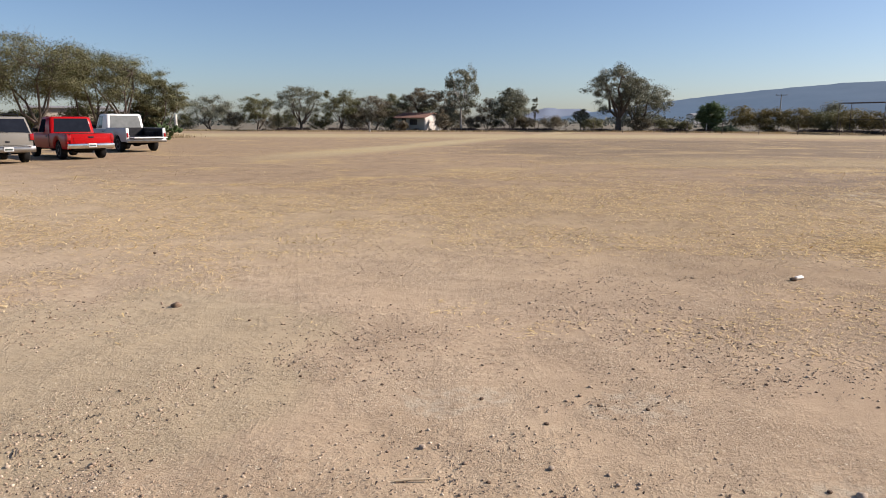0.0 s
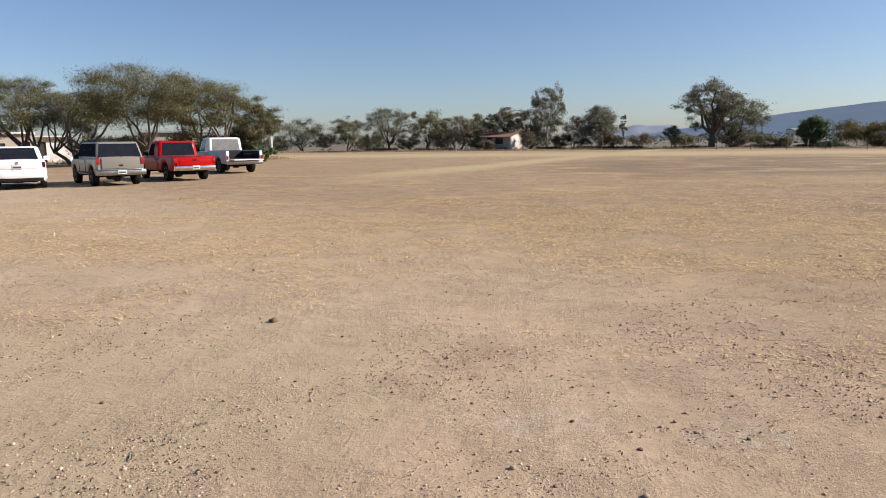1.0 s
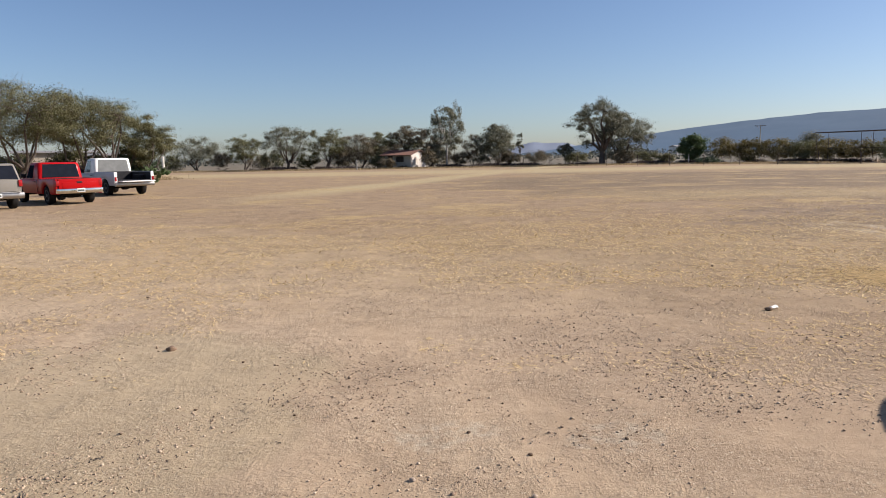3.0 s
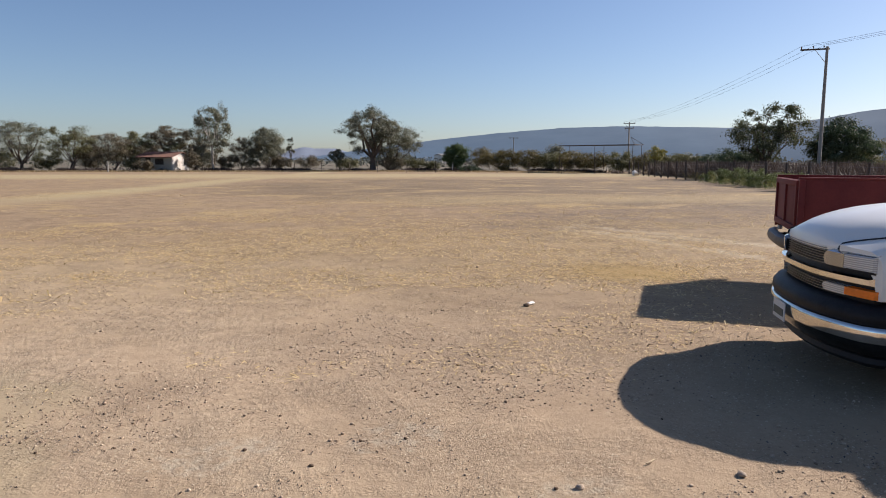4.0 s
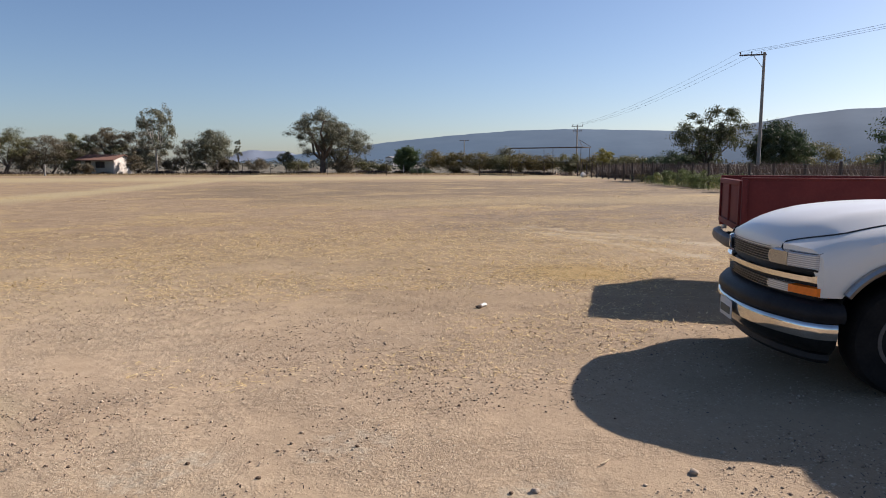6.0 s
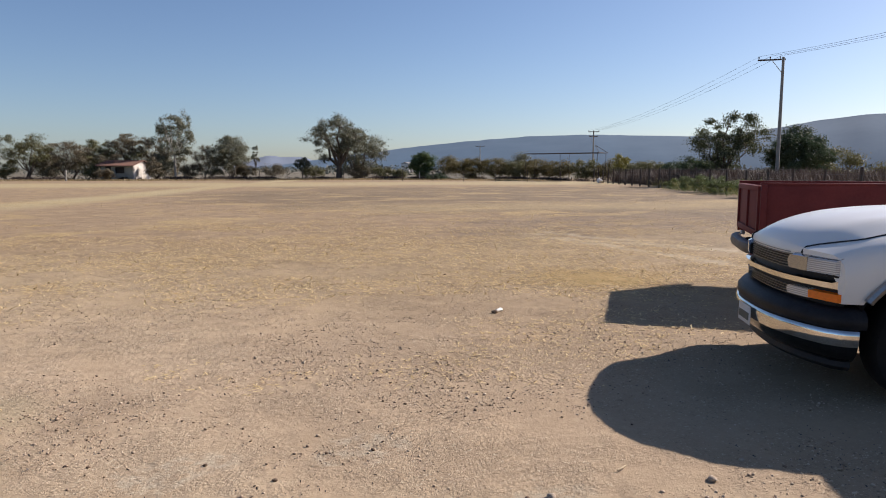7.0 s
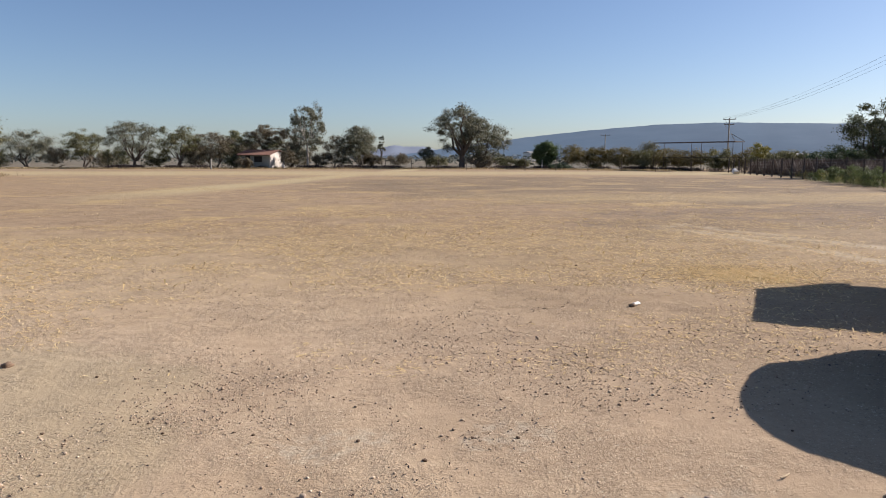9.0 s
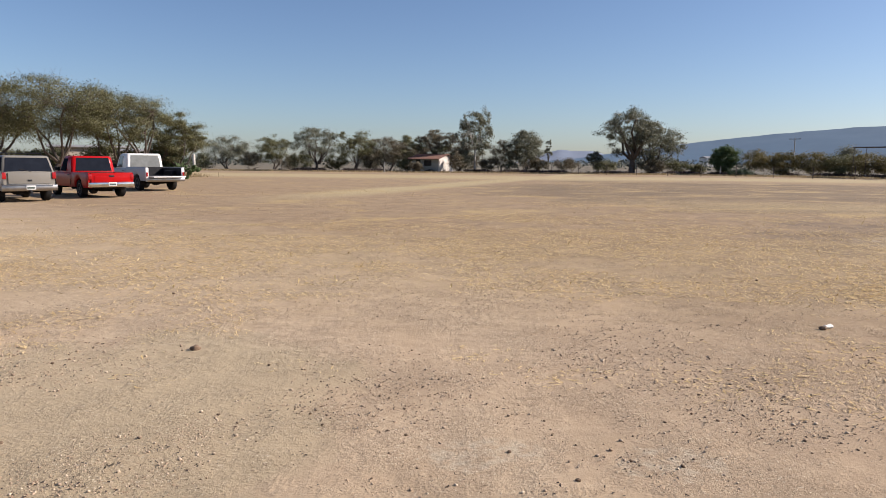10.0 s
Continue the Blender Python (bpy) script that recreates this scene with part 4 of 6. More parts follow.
def suv():
    v = thing("suv", pose(-15.85, 25.9, 0, 0, 0, 136) @ Matrix.Scale(1.06, 4), "beige silver sport utility vehicle with roof rack", "suv", "parked vehicles")
    L, wid, r = 4.6, 1.74, 0.36
    half = curve([(0, 0.80), (0.2, 0.86), (3.8, 0.87), (4.4, 0.82), (4.6, 0.72)])
    top = curve([(0, 1.08), (2.9, 1.08), (3.1, 1.06), (4.2, 0.97), (4.5, 0.87)])
    ws = [(1.0, r), (3.72, r)]
    part("body", body_shell(0.06, L - 0.1, half, curve([(0, 0.42), (L, 0.42)]), top, ws, 0.43), PAINT_SILVER, v)
    s, faces = cabin((0.08, 3.15, 1.06), (0.34, 2.5, 1.66), 0.84, 0.72)
    part("cab", s, PAINT_SILVER, v)
    windows(v, faces, GLASS_DARK, [("rear_window", "rear", 0.0, 1.0, 0.05, 0.87), ("windscreen", "front", 0.03, 0.97, 0.08, 0.9),
                                   ("side_window", "left", 0.015, 0.33, 0.08, 0.88), ("side_window", "left", 0.345, 0.655, 0.08, 0.88), ("side_window", "left", 0.67, 0.985, 0.08, 0.88),
                                   ("side_window", "right", 0.015, 0.33, 0.08, 0.88), ("side_window", "right", 0.345, 0.655, 0.08, 0.88), ("side_window", "right", 0.67, 0.985, 0.08, 0.88)])
    part("tailgate", Shape().box((0.04, 0, 0.86), (0.05, 1.34, 0.40), 0.012), PAINT_SILVER, v)
    part("tailgate_handle", Shape().box((0.01, 0.0, 0.78), (0.02, 0.14, 0.06), 0.006), DARK, v)
    part("rear_wiper", Shape().tube([(0.055, -0.05, 1.10), (0.10, 0.30, 1.18)], 0.012, 5), DARK, v)
    bumper(v, "rear_bumper", 0.02, 1.76, 0.52, 0.22, STEEL)
    part("bumper_pad", Shape().box((-0.07, 0, 0.63), (0.05, 1.5, 0.03), 0.008), STEEL, v)
    rear_lights(v, 0.05, 0.79, 0.95, 0.23, 0.12)
    plate_bars(v, (-0.075, 0.0, 0.53))
    for sgn in (1, -1):
        part("roof_rail", Shape().tube([(0.5, sgn * 0.55, 1.65), (0.58, sgn * 0.55, 1.74), (2.2, sgn * 0.55, 1.75), (2.3, sgn * 0.55, 1.65)], 0.018, 6), DARK, v)
    for x in (0.7, 1.9):
        part("rack_bar", Shape().tube([(x, -0.55, 1.74), (x, 0.55, 1.74)], 0.015, 6), DARK, v)
    part("chassis", Shape().box((L / 2, 0, 0.42), (L - 0.5, 1.1, 0.16), 0.03).box((0.5, 0.2, 0.34), (0.6, 0.4, 0.16), 0.05), UNDER, v)
    part("tow_hitch", Shape().box((0.0, 0, 0.36), (0.25, 0.08, 0.08), 0.01), DARK, v)
    for x in (1.0, 3.72):
        axle(v, x, 0.72, r)
        for sgn in (1, -1):
            # rims take a darker steel to look shaded
            wheel(v, x, sgn * 0.75, r, 0.24, OLD_STEEL)
    mirrors(v, 2.75, 0.84, 1.08, DARK)
    for sgn in (1, -1):
        part("sill_trim", Shape().box((2.35, sgn * 0.865, 0.5), (1.9, 0.03, 0.07), 0.01), DARK, v)
        for x in (1.75, 2.75):
            part("door_gap", Shape().box((x, sgn * 0.862, 0.72), (0.01, 0.02, 0.5)), DARK, v)
    return v


def sedan():
    v = thing("sedan_car", pose(-18.75, 23.85, 0, 0, 0, 127) @ Matrix.Scale(1.11, 4), "white four-door sedan with dark rear window", "car", "parked vehicles")
    L, wid, r = 4.5, 1.76, 0.31
    half = curve([(0, 0.72), (0.15, 0.81), (0.5, 0.86), (3.6, 0.87), (4.2, 0.80), (4.5, 0.62)])
    top = curve([(0, 0.96), (0.12, 1.0), (0.6, 1.0), (3.2, 0.93), (4.2, 0.78), (4.5, 0.62)])
    ws = [(0.95, r), (3.58, r)]
    part("body", body_shell(0.02, L, half, curve([(0, 0.32), (0.4, 0.24), (4.1, 0.24), (4.5, 0.3)]), top, ws, 0.36, 0.03), PAINT_SEDAN, v)
    s, faces = cabin((0.45, 3.35, 0.96), (1.05, 2.5, 1.46), 0.78, 0.64)
    part("cab", s, PAINT_SEDAN, v)
    windows(v, faces, GLASS_DARK, [("rear_window", "rear", 0.03, 0.97, 0.12, 0.88), ("windscreen", "front", 0.03, 0.97, 0.08, 0.92),
                                   ("side_window", "left", 0.2, 0.5, 0.14, 0.86), ("side_window", "left", 0.53, 0.86, 0.14, 0.86),
                                   ("side_window", "right", 0.14, 0.47, 0.14, 0.86), ("side_window", "right", 0.5, 0.8, 0.14, 0.86)])
    bumper(v, "rear_bumper", 0.04, 1.72, 0.50, 0.30, PAINT_SEDAN, 0.12, 0.16)
    part("bumper_insert", Shape().box((0.05, 0, 0.34), (0.14, 1.5, 0.12), 0.02), DARK, v)
    part("boot_lid", Shape().box((0.03, 0, 0.83), (0.06, 1.16, 0.26), 0.03), PAINT_SEDAN, v)
    part("badge", Shape().revolve([(0.05, -0.006), (0.05, 0.006), (0.01, 0.01)], (0, 0, 0), 16).warp(lambda p: Vector((-0.005 + p.y, p.x, p.z + 0.90))), CHROME, v, "round chrome disc")
    rear_lights(v, 0.07, 0.66, 0.83, 0.19, 0.34, RED_DIM)
    plate_bars(v, (-0.008, 0.0, 0.77))
    part("chassis", Shape().box((L / 2, 0, 0.3), (L - 0.6, 1.15, 0.14), 0.03), UNDER, v)
    for x in (0.95, 3.58):
        for sgn in (1, -1):
            wheel(v, x, sgn * 0.74, r, 0.2)
        axle(v, x, 0.7, r)
    mirrors(v, 2.75, 0.80, 1.02, PAINT_SEDAN)
    return v


red_pickup(), old_pickup(), suv(), sedan()


# ---- the white pickup close by; here x runs backwards from the nose as negative ----
def white_truck():
    v = thing("pickup_truck", pose(4.80, 4.215, 0, 0, 0, 149.5) @ Matrix.Scale(1.04, 4), "white pickup truck with chrome bumper and black grille", "pickup truck", "parked vehicles")

    def bow(p):
        f = smooth(-1.5, -0.1, p.x)
        a = min(abs(p.y) / 1.0, 1.2)
        return Vector((p.x - 0.27 * f * a ** 2.6, p.y, p.z))

    wid = curve([(-5.75, 0.96), (-1.9, 0.98), (-1.0, 0.99), (-0.35, 0.965), (-0.1, 0.93)])
    def hoodz(x):
        u = min(max((x + 1.75) / 1.63, 0.0), 1.0)
        return 1.335 - 0.17 * u ** 3 - 0.125 * (1 - math.sqrt(1 - u ** 10))

    def fendz(x):
        return 1.24 - 0.20 * max((x + 1.75) / 1.63, 0.0) ** 2.8

    def seam(x):
        """Half width of the bonnet, narrower at the lamps."""
        return 0.765 - 0.185 * smooth(-0.42, -0.10, x)

    r, arch, axle_x = 0.40, 0.565, -0.93
    # fenders
    for sgn in (1, -1):
        s, rings, n = Shape(), [], 80
        for i in range(n + 1):
            x = -1.72 + 1.62 * i / n
            w, zt = wid(x), fendz(x)
            xb = bow(Vector((x, w, 0))).x
            zb = 0.50 if xb < -0.9 else 0.70
            d = abs(xb - axle_x)
            if d < arch:
                zb = max(zb, r + math.sqrt(arch * arch - d * d))
            h = zt - zb
            prof = [(w * 0.99, zb), (w, zb + h * 0.25), (w * 0.998, zb + h * 0.55), (w * 0.985, zb + h * 0.8), (w * 0.95, zt - 0.025), (w * 0.89, zt - 0.004), (seam(x) + 0.010, zt + 0.012), (seam(x) + 0.007, zt - 0.03), (0.80, zt - 0.08), (w - 0.05, zb + h * 0.4), (w - 0.03, zb)]
            ring = [(x, y, z) for y, z in prof]
            rings.append([(a, sgn * b, c) for a, b, c in ring])
        part("fender", s.loft(rings).warp(bow), PAINT_WHITE, v)
        # arch lip
        t = Shape().tube([(axle_x + (arch + 0.004) * math.cos(a), sgn * 0.975, r + (arch + 0.004) * math.sin(a)) for a in np.linspace(0.60, math.pi - 0.15, 26)], 0.032, 8)
        part("wheel_arch_trim", t, STEEL, v, "grey metal wheel arch trim")
        part("wheel_liner", Shape().loft([[(axle_x + q * math.cos(a), sgn * y, r + q * math.sin(a)) for a in np.linspace(0.0, math.pi, 18)] for y, q in ((0.95, arch - 0.004), (0.55, arch - 0.004), (0.55, 0.02))], False, False), UNDER, v)
    # bonnet
    s, rings = Shape(), []
    for i in range(40):
        x = -1.72 + 1.60 * (1 - (1 - i / 39) ** 1.7)
        zc, ze = hoodz(x), fendz(x) + 0.008
        row = []
        for j in range(25):
            f = -1 + j / 12
            y = (seam(x) - 0.008) * f
            ridge_up = 0.020 * math.exp(-((abs(f) - 0.72) / 0.16) ** 2)
            z = ze + (zc - ze) * (1 - abs(f) ** 2.4) + ridge_up * smooth(-0.2, -0.7, x)
            row.append((x, y, z))
        rings.append(row)
    last = rings[-1]
    lip = [[(x, y, z - dz) for _, y, z in last] for x, dz in ((-0.112, 0.018), (-0.110, 0.036), (-0.113, 0.054), (-0.16, 0.07))]
    s.loft(rings + lip, False, False)
    s.loft([[(a, b, c - 0.03) for a, b, c in rw] for rw in rings[::6]], False, False)
    part("bonnet", s.warp(bow), PAINT_WHITE, v, smooth=50)
    # black grille surround with two sets of thin bars, chrome bar between
    def across(x, y0, y1, z0, z1, d, n=16, bev=0.0, turn=0.0):
        """Bar across the nose; turn rounds off the corners of its inner end."""
        q, rings = Shape(), []
        inner = min(abs(y0), abs(y1))
        for i in range(n + 1):
            y = y0 + (y1 - y0) * i / n
            u = min((abs(y) - inner) / turn, 1.0) if turn else 1.0
            k = turn * (1 - math.sqrt(max(1 - (1 - u) ** 2, 0.0)))
            rings.append([(x - d, y, z0 + k), (x, y, z0 + bev + k), (x, y, z1 - bev - k), (x - d, y, z1 - k)])
        return q.loft(rings).warp(bow)
    g = part("grille", across(-0.125, -0.86, 0.86, 0.67, 1.015, 0.05), DARK, v, "black grille surround")
    for z in [0.885 + 0.019 * k for k in range(7)] + [0.69 + 0.019 * k for k in range(4)]:
        part("grille_bar", across(-0.103, -0.43, 0.43, z, z + 0.005, 0.02), BAR_STEEL, g)
    part("grille_chrome_bar", across(-0.06, -0.885, 0.885, 0.785, 0.855, 0.08, 24, 0.016), CHROME, g, "chrome bar across the grille")
    for sgn in (1, -1):
        a, b = sorted((sgn * 0.459, sgn * 0.888))
        h = part("headlight", across(-0.085, a, b, 0.866, 1.004, 0.045, 14, 0.008, 0.04), DARK, v, "black lamp housing")
        a, b = sorted((sgn * 0.463, sgn * 0.672))
        part("headlight_glass", across(-0.072, a, b, 0.87, 1.012, 0.05, 14, 0.022, 0.045), LENS_DIM, h, "smoky main lamp glass")
        a, b = sorted((sgn * 0.676, sgn * 0.893))
        part("headlight_glass", across(-0.072, a, b, 0.872, 1.010, 0.05, 8, 0.022), LENS, h, "bright ribbed side lamp glass")
        part("bonnet_gap", Shape().tube([bow(Vector((x, sgn * seam(x), fendz(x) + 0.013))) for x in np.linspace(-1.7, -0.125, 30)] + [bow(Vector((-0.106, sgn * 0.578, 1.03))), bow(Vector((-0.102, sgn * 0.574, 1.008)))], 0.008, 6), DARK, v)
        a, b = sorted((sgn * 0.455, sgn * 0.69))
        part("fog_light", across(-0.08, a, b, 0.69, 0.772, 0.09, 12, 0.01, 0.025), LENS, v, "clear lower lamp")
        a, b = sorted((sgn * 0.693, sgn * 0.912))
        part("turn_signal", across(-0.075, a, b, 0.695, 0.77, 0.09, 10, 0.01), AMBER, v, "orange turn signal")
    # bumper wrapped round the corners: black top pad, chrome face, dark valance
    def wrapped(section, back=-0.46):
        """Sweeps (outward, z) round the nose from one wheel arch to the other."""
        line = [Vector((-0.30 * abs(y) ** 2.6, y, 0)) for y in np.linspace(0.0, 0.90, 16)]
        line += [Vector((-0.30, 0.955, 0)), Vector((-0.34, 0.972, 0)), Vector((-0.38, 0.978, 0)), Vector((back, 0.98, 0))]
        line = [Vector((p.x, -p.y, 0)) for p in reversed(line[1:])] + line
        rings = []
        for k, p in enumerate(line):
            d = line[min(k + 1, len(line) - 1)] - line[max(k - 1, 0)]
            out = Vector((d.y, -d.x, 0)).normalized()
            rings.append([p + out * o + Vector((0, 0, z)) for o, z in section])
        return Shape().loft(rings)
    part("bumper_pad", wrapped([(-0.20, 0.53), (-0.008, 0.53), (0.010, 0.56), (0.006, 0.61), (-0.03, 0.655), (-0.12, 0.675), (-0.20, 0.68)]), DARK, v, "black bumper top", 50)
    part("front_bumper", wrapped([(-0.15, 0.528), (0.004, 0.528), (0.012, 0.524), (0.017, 0.49), (0.014, 0.445), (0.008, 0.415), (-0.15, 0.412)], -0.41), CHROME, v, "curved chrome bumper face", 60)
    # lower half of the chrome face, coloured dark for what it mirrors
    part("bumper_lower_face", wrapped([(-0.15, 0.411), (0.005, 0.414), (-0.004, 0.39), (-0.022, 0.355), (-0.06, 0.315), (-0.10, 0.285), (-0.15, 0.27)], -0.41), CHROME_SHADED, v, "lower chrome face darkened like a reflection of shaded ground", 60)
    part("valance", wrapped([(-0.2, 0.295), (-0.10, 0.293), (-0.09, 0.25), (-0.12, 0.22), (-0.2, 0.215)], -0.40), DARK, v, "dark plastic valance", 50)
    plate_bars(v, (0.038, 0.0, 0.44), 180.0)
    # cab, doors and bed
    half = curve([(-5.75, 0.95), (-1.7, 0.985)])
    side = body_shell(-3.75, -1.7, half, curve([(-3.75, 0.45), (-1.7, 0.45)]), curve([(-3.75, 1.20), (-1.7, 1.245)]), [], 0.1, 0.03)
    part("cab_body", side, PAINT_WHITE, v)
    c, faces = cabin((-3.74, -1.62, 1.17), (-3.6, -2.3, 1.86), 0.94, 0.72)
    part("cab", c, PAINT_WHITE, v)
    windows(v, faces, GLASS_DARK, [("rear_window", "rear", 0.08, 0.92, 0.14, 0.86), ("windscreen", "front", 0.03, 0.97, 0.06, 0.92),
                                   ("side_window", "left", 0.2, 0.62, 0.08, 0.86), ("side_window", "left", 0.65, 0.95, 0.08, 0.86),
                                   ("side_window", "right", 0.38, 0.8, 0.08, 0.86), ("side_window", "right", 0.05, 0.35, 0.08, 0.86)])
    mirrors(v, -2.05, 0.97, 1.24, DARK)
    for sgn in (1, -1):
        s, rings = Shape(), []
        for i in range(41):
            x = -5.72 + 1.94 * i / 40
            zb = 0.48
            d = abs(x + 4.62)
            if d < arch:
                zb = max(zb, r + math.sqrt(arch * arch - d * d))
            rings.append([(x, sgn * y, z) for y, z in ((0.93, zb), (0.965, zb + 0.1), (0.965, 1.1), (0.94, 1.17), (0.86, 1.17), (0.85, zb))])
        part("bed_side", s.loft(rings), PAINT_WHITE, v)
        part("door_gap", Shape().box((-1.74, sgn * 0.984, 0.82), (0.012, 0.02, 0.66)), DARK, v)
        part("door_gap", Shape().box((-2.95, sgn * 0.984, 0.82), (0.012, 0.02, 0.66)), DARK, v)
        part("door_handle", Shape().box((-2.78, sgn * 0.995, 0.98), (0.17, 0.03, 0.05), 0.01), DARK, v)
    part("bed_floor", Shape().box((-4.75, 0, 0.72), (1.9, 1.68, 0.05)), DARK, v)
    part("tailgate", Shape().box((-5.70, 0, 0.86), (0.07, 1.68, 0.58), 0.015), PAINT_WHITE, v)
    bumper(v, "rear_bumper", -5.80, 1.85, 0.56, 0.2, CHROME)
    part("chassis", Shape().box((-2.9, 0, 0.50), (5.0, 0.95, 0.2), 0.04).box((-0.75, 0, 0.62), (0.9, 0.95, 0.5), 0.05), UNDER, v)
    for x in (axle_x, -4.62):
        axle(v, x, 0.78, r)
        for sgn in (1, -1):
            wheel(v, x, sgn * 0.80, r, 0.26, OLD_STEEL, 0.54)
    return v


white_truck()


def stake_truck():
    """Maroon truck with a plain steel bed box; its tail shows."""
    v = thing("bed_truck", pose(7.79, 7.06, 0, 0, 0, -39), "maroon truck with flat steel bed sides and grey rear bumper", "pickup truck", "parked vehicles")
    w, z0, z1, L = 0.965, 0.80, 1.485, 3.0
    for sgn in (1, -1):
        b = part("bed_side", Shape().box((L / 2, sgn * (w - 0.02), (z0 + z1) / 2), (L, 0.04, z1 - z0), 0.008), MAROON, v, "flat maroon bed side")
        part("top_rail", Shape().box((L / 2, sgn * (w - 0.02), z1 + 0.012), (L + 0.02, 0.06, 0.03), 0.008), MAROON, b)
        for x in (0.03, L - 0.03):
            part("corner_post", Shape().box((x, sgn * (w + 0.005), (z0 + z1) / 2 - 0.02), (0.07, 0.06, z1 - z0 + 0.05), 0.01), MAROON, b)
    g = part("tailgate", Shape().box((0.02, 0, (z0 + z1) / 2), (0.04, 2 * w - 0.10, z1 - z0 - 0.02), 0.008), MAROON, v, "worn maroon tailgate")
    for y, z, sy, sz in ((0, z1 - 0.05, 1.8, 0.07), (0, z0 + 0.06, 1.8, 0.08), (0.86, 1.14, 0.07, 0.56), (-0.86, 1.14, 0.07, 0.56), (0, 1.14, 0.06, 0.56)):
        part("tailgate_rib", Shape().box((-0.012, y, z), (0.03, sy, sz), 0.006), MAROON, g)
    part("bed_floor", Shape().box((L / 2, 0, z0 + 0.02), (L - 0.1, 2 * w - 0.1, 0.05)).box((L - 0.03, 0, 1.14), (0.04, 2 * w - 0.12, 0.64)), MAROON, v)
    bumper(v, "rear_bumper", -0.10, 1.74, 0.66, 0.15, OLD_STEEL, 0.10, 0.09)
    for sgn in (1, -1):
        part("bumper_bracket", Shape().box((0.13, sgn * 0.45, 0.64), (0.4, 0.06, 0.1), 0.01), IRON, v)
        part("tail_light", Shape().box((0.02, sgn * 0.62, 0.76), (0.06, 0.16, 0.06), 0.012), LENS, v, "clear reversing lamp")
    part("chassis", Shape().box((2.4, 0.4, 0.62), (4.7, 0.08, 0.16), 0.01).box((2.4, -0.4, 0.62), (4.7, 0.08, 0.16), 0.01).box((1.5, 0, 0.6), (0.1, 0.8, 0.1)).box((3.6, 0, 0.6), (0.9, 0.7, 0.3), 0.05), UNDER, v)
    half = curve([(3.05, 0.86), (4.6, 0.88), (5.2, 0.78)])
    part("body", body_shell(3.05, 5.2, half, curve([(3, 0.48), (5.2, 0.5)]), curve([(3.05, 1.08), (4.1, 1.08), (5.1, 0.98)]), [(4.45, 0.36)], 0.43, 0.04), MAROON, v)
    c, faces = cabin((3.08, 4.3, 1.06), (3.15, 3.95, 1.62), 0.84, 0.66)
    part("cab", c, MAROON, v)
    windows(v, faces, GLASS_DARK, [("rear_window", "rear", 0.1, 0.9, 0.2, 0.86), ("windscreen", "front", 0.03, 0.97, 0.08, 0.9), ("side_window", "left", 0.2, 0.9, 0.1, 0.85), ("side_window", "right", 0.1, 0.8, 0.1, 0.85)])
    bumper(v, "front_bumper", 5.28, 1.7, 0.55, 0.18, STEEL)
    for x in (1.25, 4.45):
        axle(v, x, 0.7, 0.36)
        for sgn in (1, -1):
            wheel(v, x, sgn * 0.74, 0.36, 0.23)
    mirrors(v, 4.1, 0.84, 1.2, DARK)
    return v


stake_truck()


# ---- buildings ----
def wall_box(s, x0, x1, y0, y1, z0, z1):
    return s.box(((x0 + x1) / 2, (y0 + y1) / 2, (z0 + z1) / 2), (x1 - x0, y1 - y0, z1 - z0))


def hut():
    """Small gabled hut; x along the ridge, the gable wall at x = 0."""
    v = thing("hut", pose(-1.8, 107.4, 0, 0, 0, 151), "small hut with white gable wall and red roof", "house")
    L, W, z = 4.9, 4.5, 2.25
    t = 0.18
    s = Shape()
    s.loft([[(x, 0, 0), (x, 0, z), (x, -W / 2, z + 0.5), (x, -W, z), (x, -W, 0)] for x in (0, t)])
    part("wall", s, WALL_STAINED, v, "whitewashed gable wall with stains")
    s = Shape()
    s.loft([[(x, 0, 0), (x, 0, z), (x, -W / 2, z + 0.5), (x, -W, z), (x, -W, 0)] for x in (L - t, L)])
    part("wall", s, WALL_GREEN, v)
    s = Shape()
    for a, b, c, d in ((t, 1.4, 0, z), (1.4, 2.8, 0, 1.0), (1.4, 2.8, 1.9, z), (2.8, 3.4, 0, z), (3.4, 4.3, 2.0, z), (4.3, L - t, 0, z)):
        wall_box(s, a, b, -t, 0, c, d)
    part("wall", s, WALL_GREEN, v, "shaded grey-green long wall")
    s = wall_box(Shape(), t, L - t, -W, -W + t, 0, z)
    part("wall", s, WALL_GREEN, v)
    w = part("window", Shape().box((2.1, -0.10, 1.45), (1.38, 0.04, 0.88)), INSIDE_SHADE, v)
    part("window_bar", Shape().box((2.1, -0.06, 1.45), (0.05, 0.05, 0.88)), IRON, w)
    part("door", Shape().box((3.85, -0.10, 1.0), (0.88, 0.05, 1.98)), INSIDE_SHADE, v)
    for sgn in (0, 1):
        s = Shape()
        ya, yb = (0.9, -W / 2) if sgn == 0 else (-W - 0.35, -W / 2)
        za, zb = (z - 0.24 if sgn == 0 else z - 0.12), z + 0.54
        s.loft([[(x, ya, za + h) , (x, yb, zb + h), (x, yb, zb + h + 0.07), (x, ya, za + h + 0.07)] for x, h in ((-0.35, 0), (L + 0.35, 0))])
        roof = part("roof", s, TILE, v, "red clay roof slope")
        for k in range(18):
            x = -0.3 + k * (L + 0.6) / 17
            part("roof_roll", Shape().tube([(x, ya, za + 0.09), (x, yb, zb + 0.09)], 0.06, 5), TILE, roof)
    return v


hut()


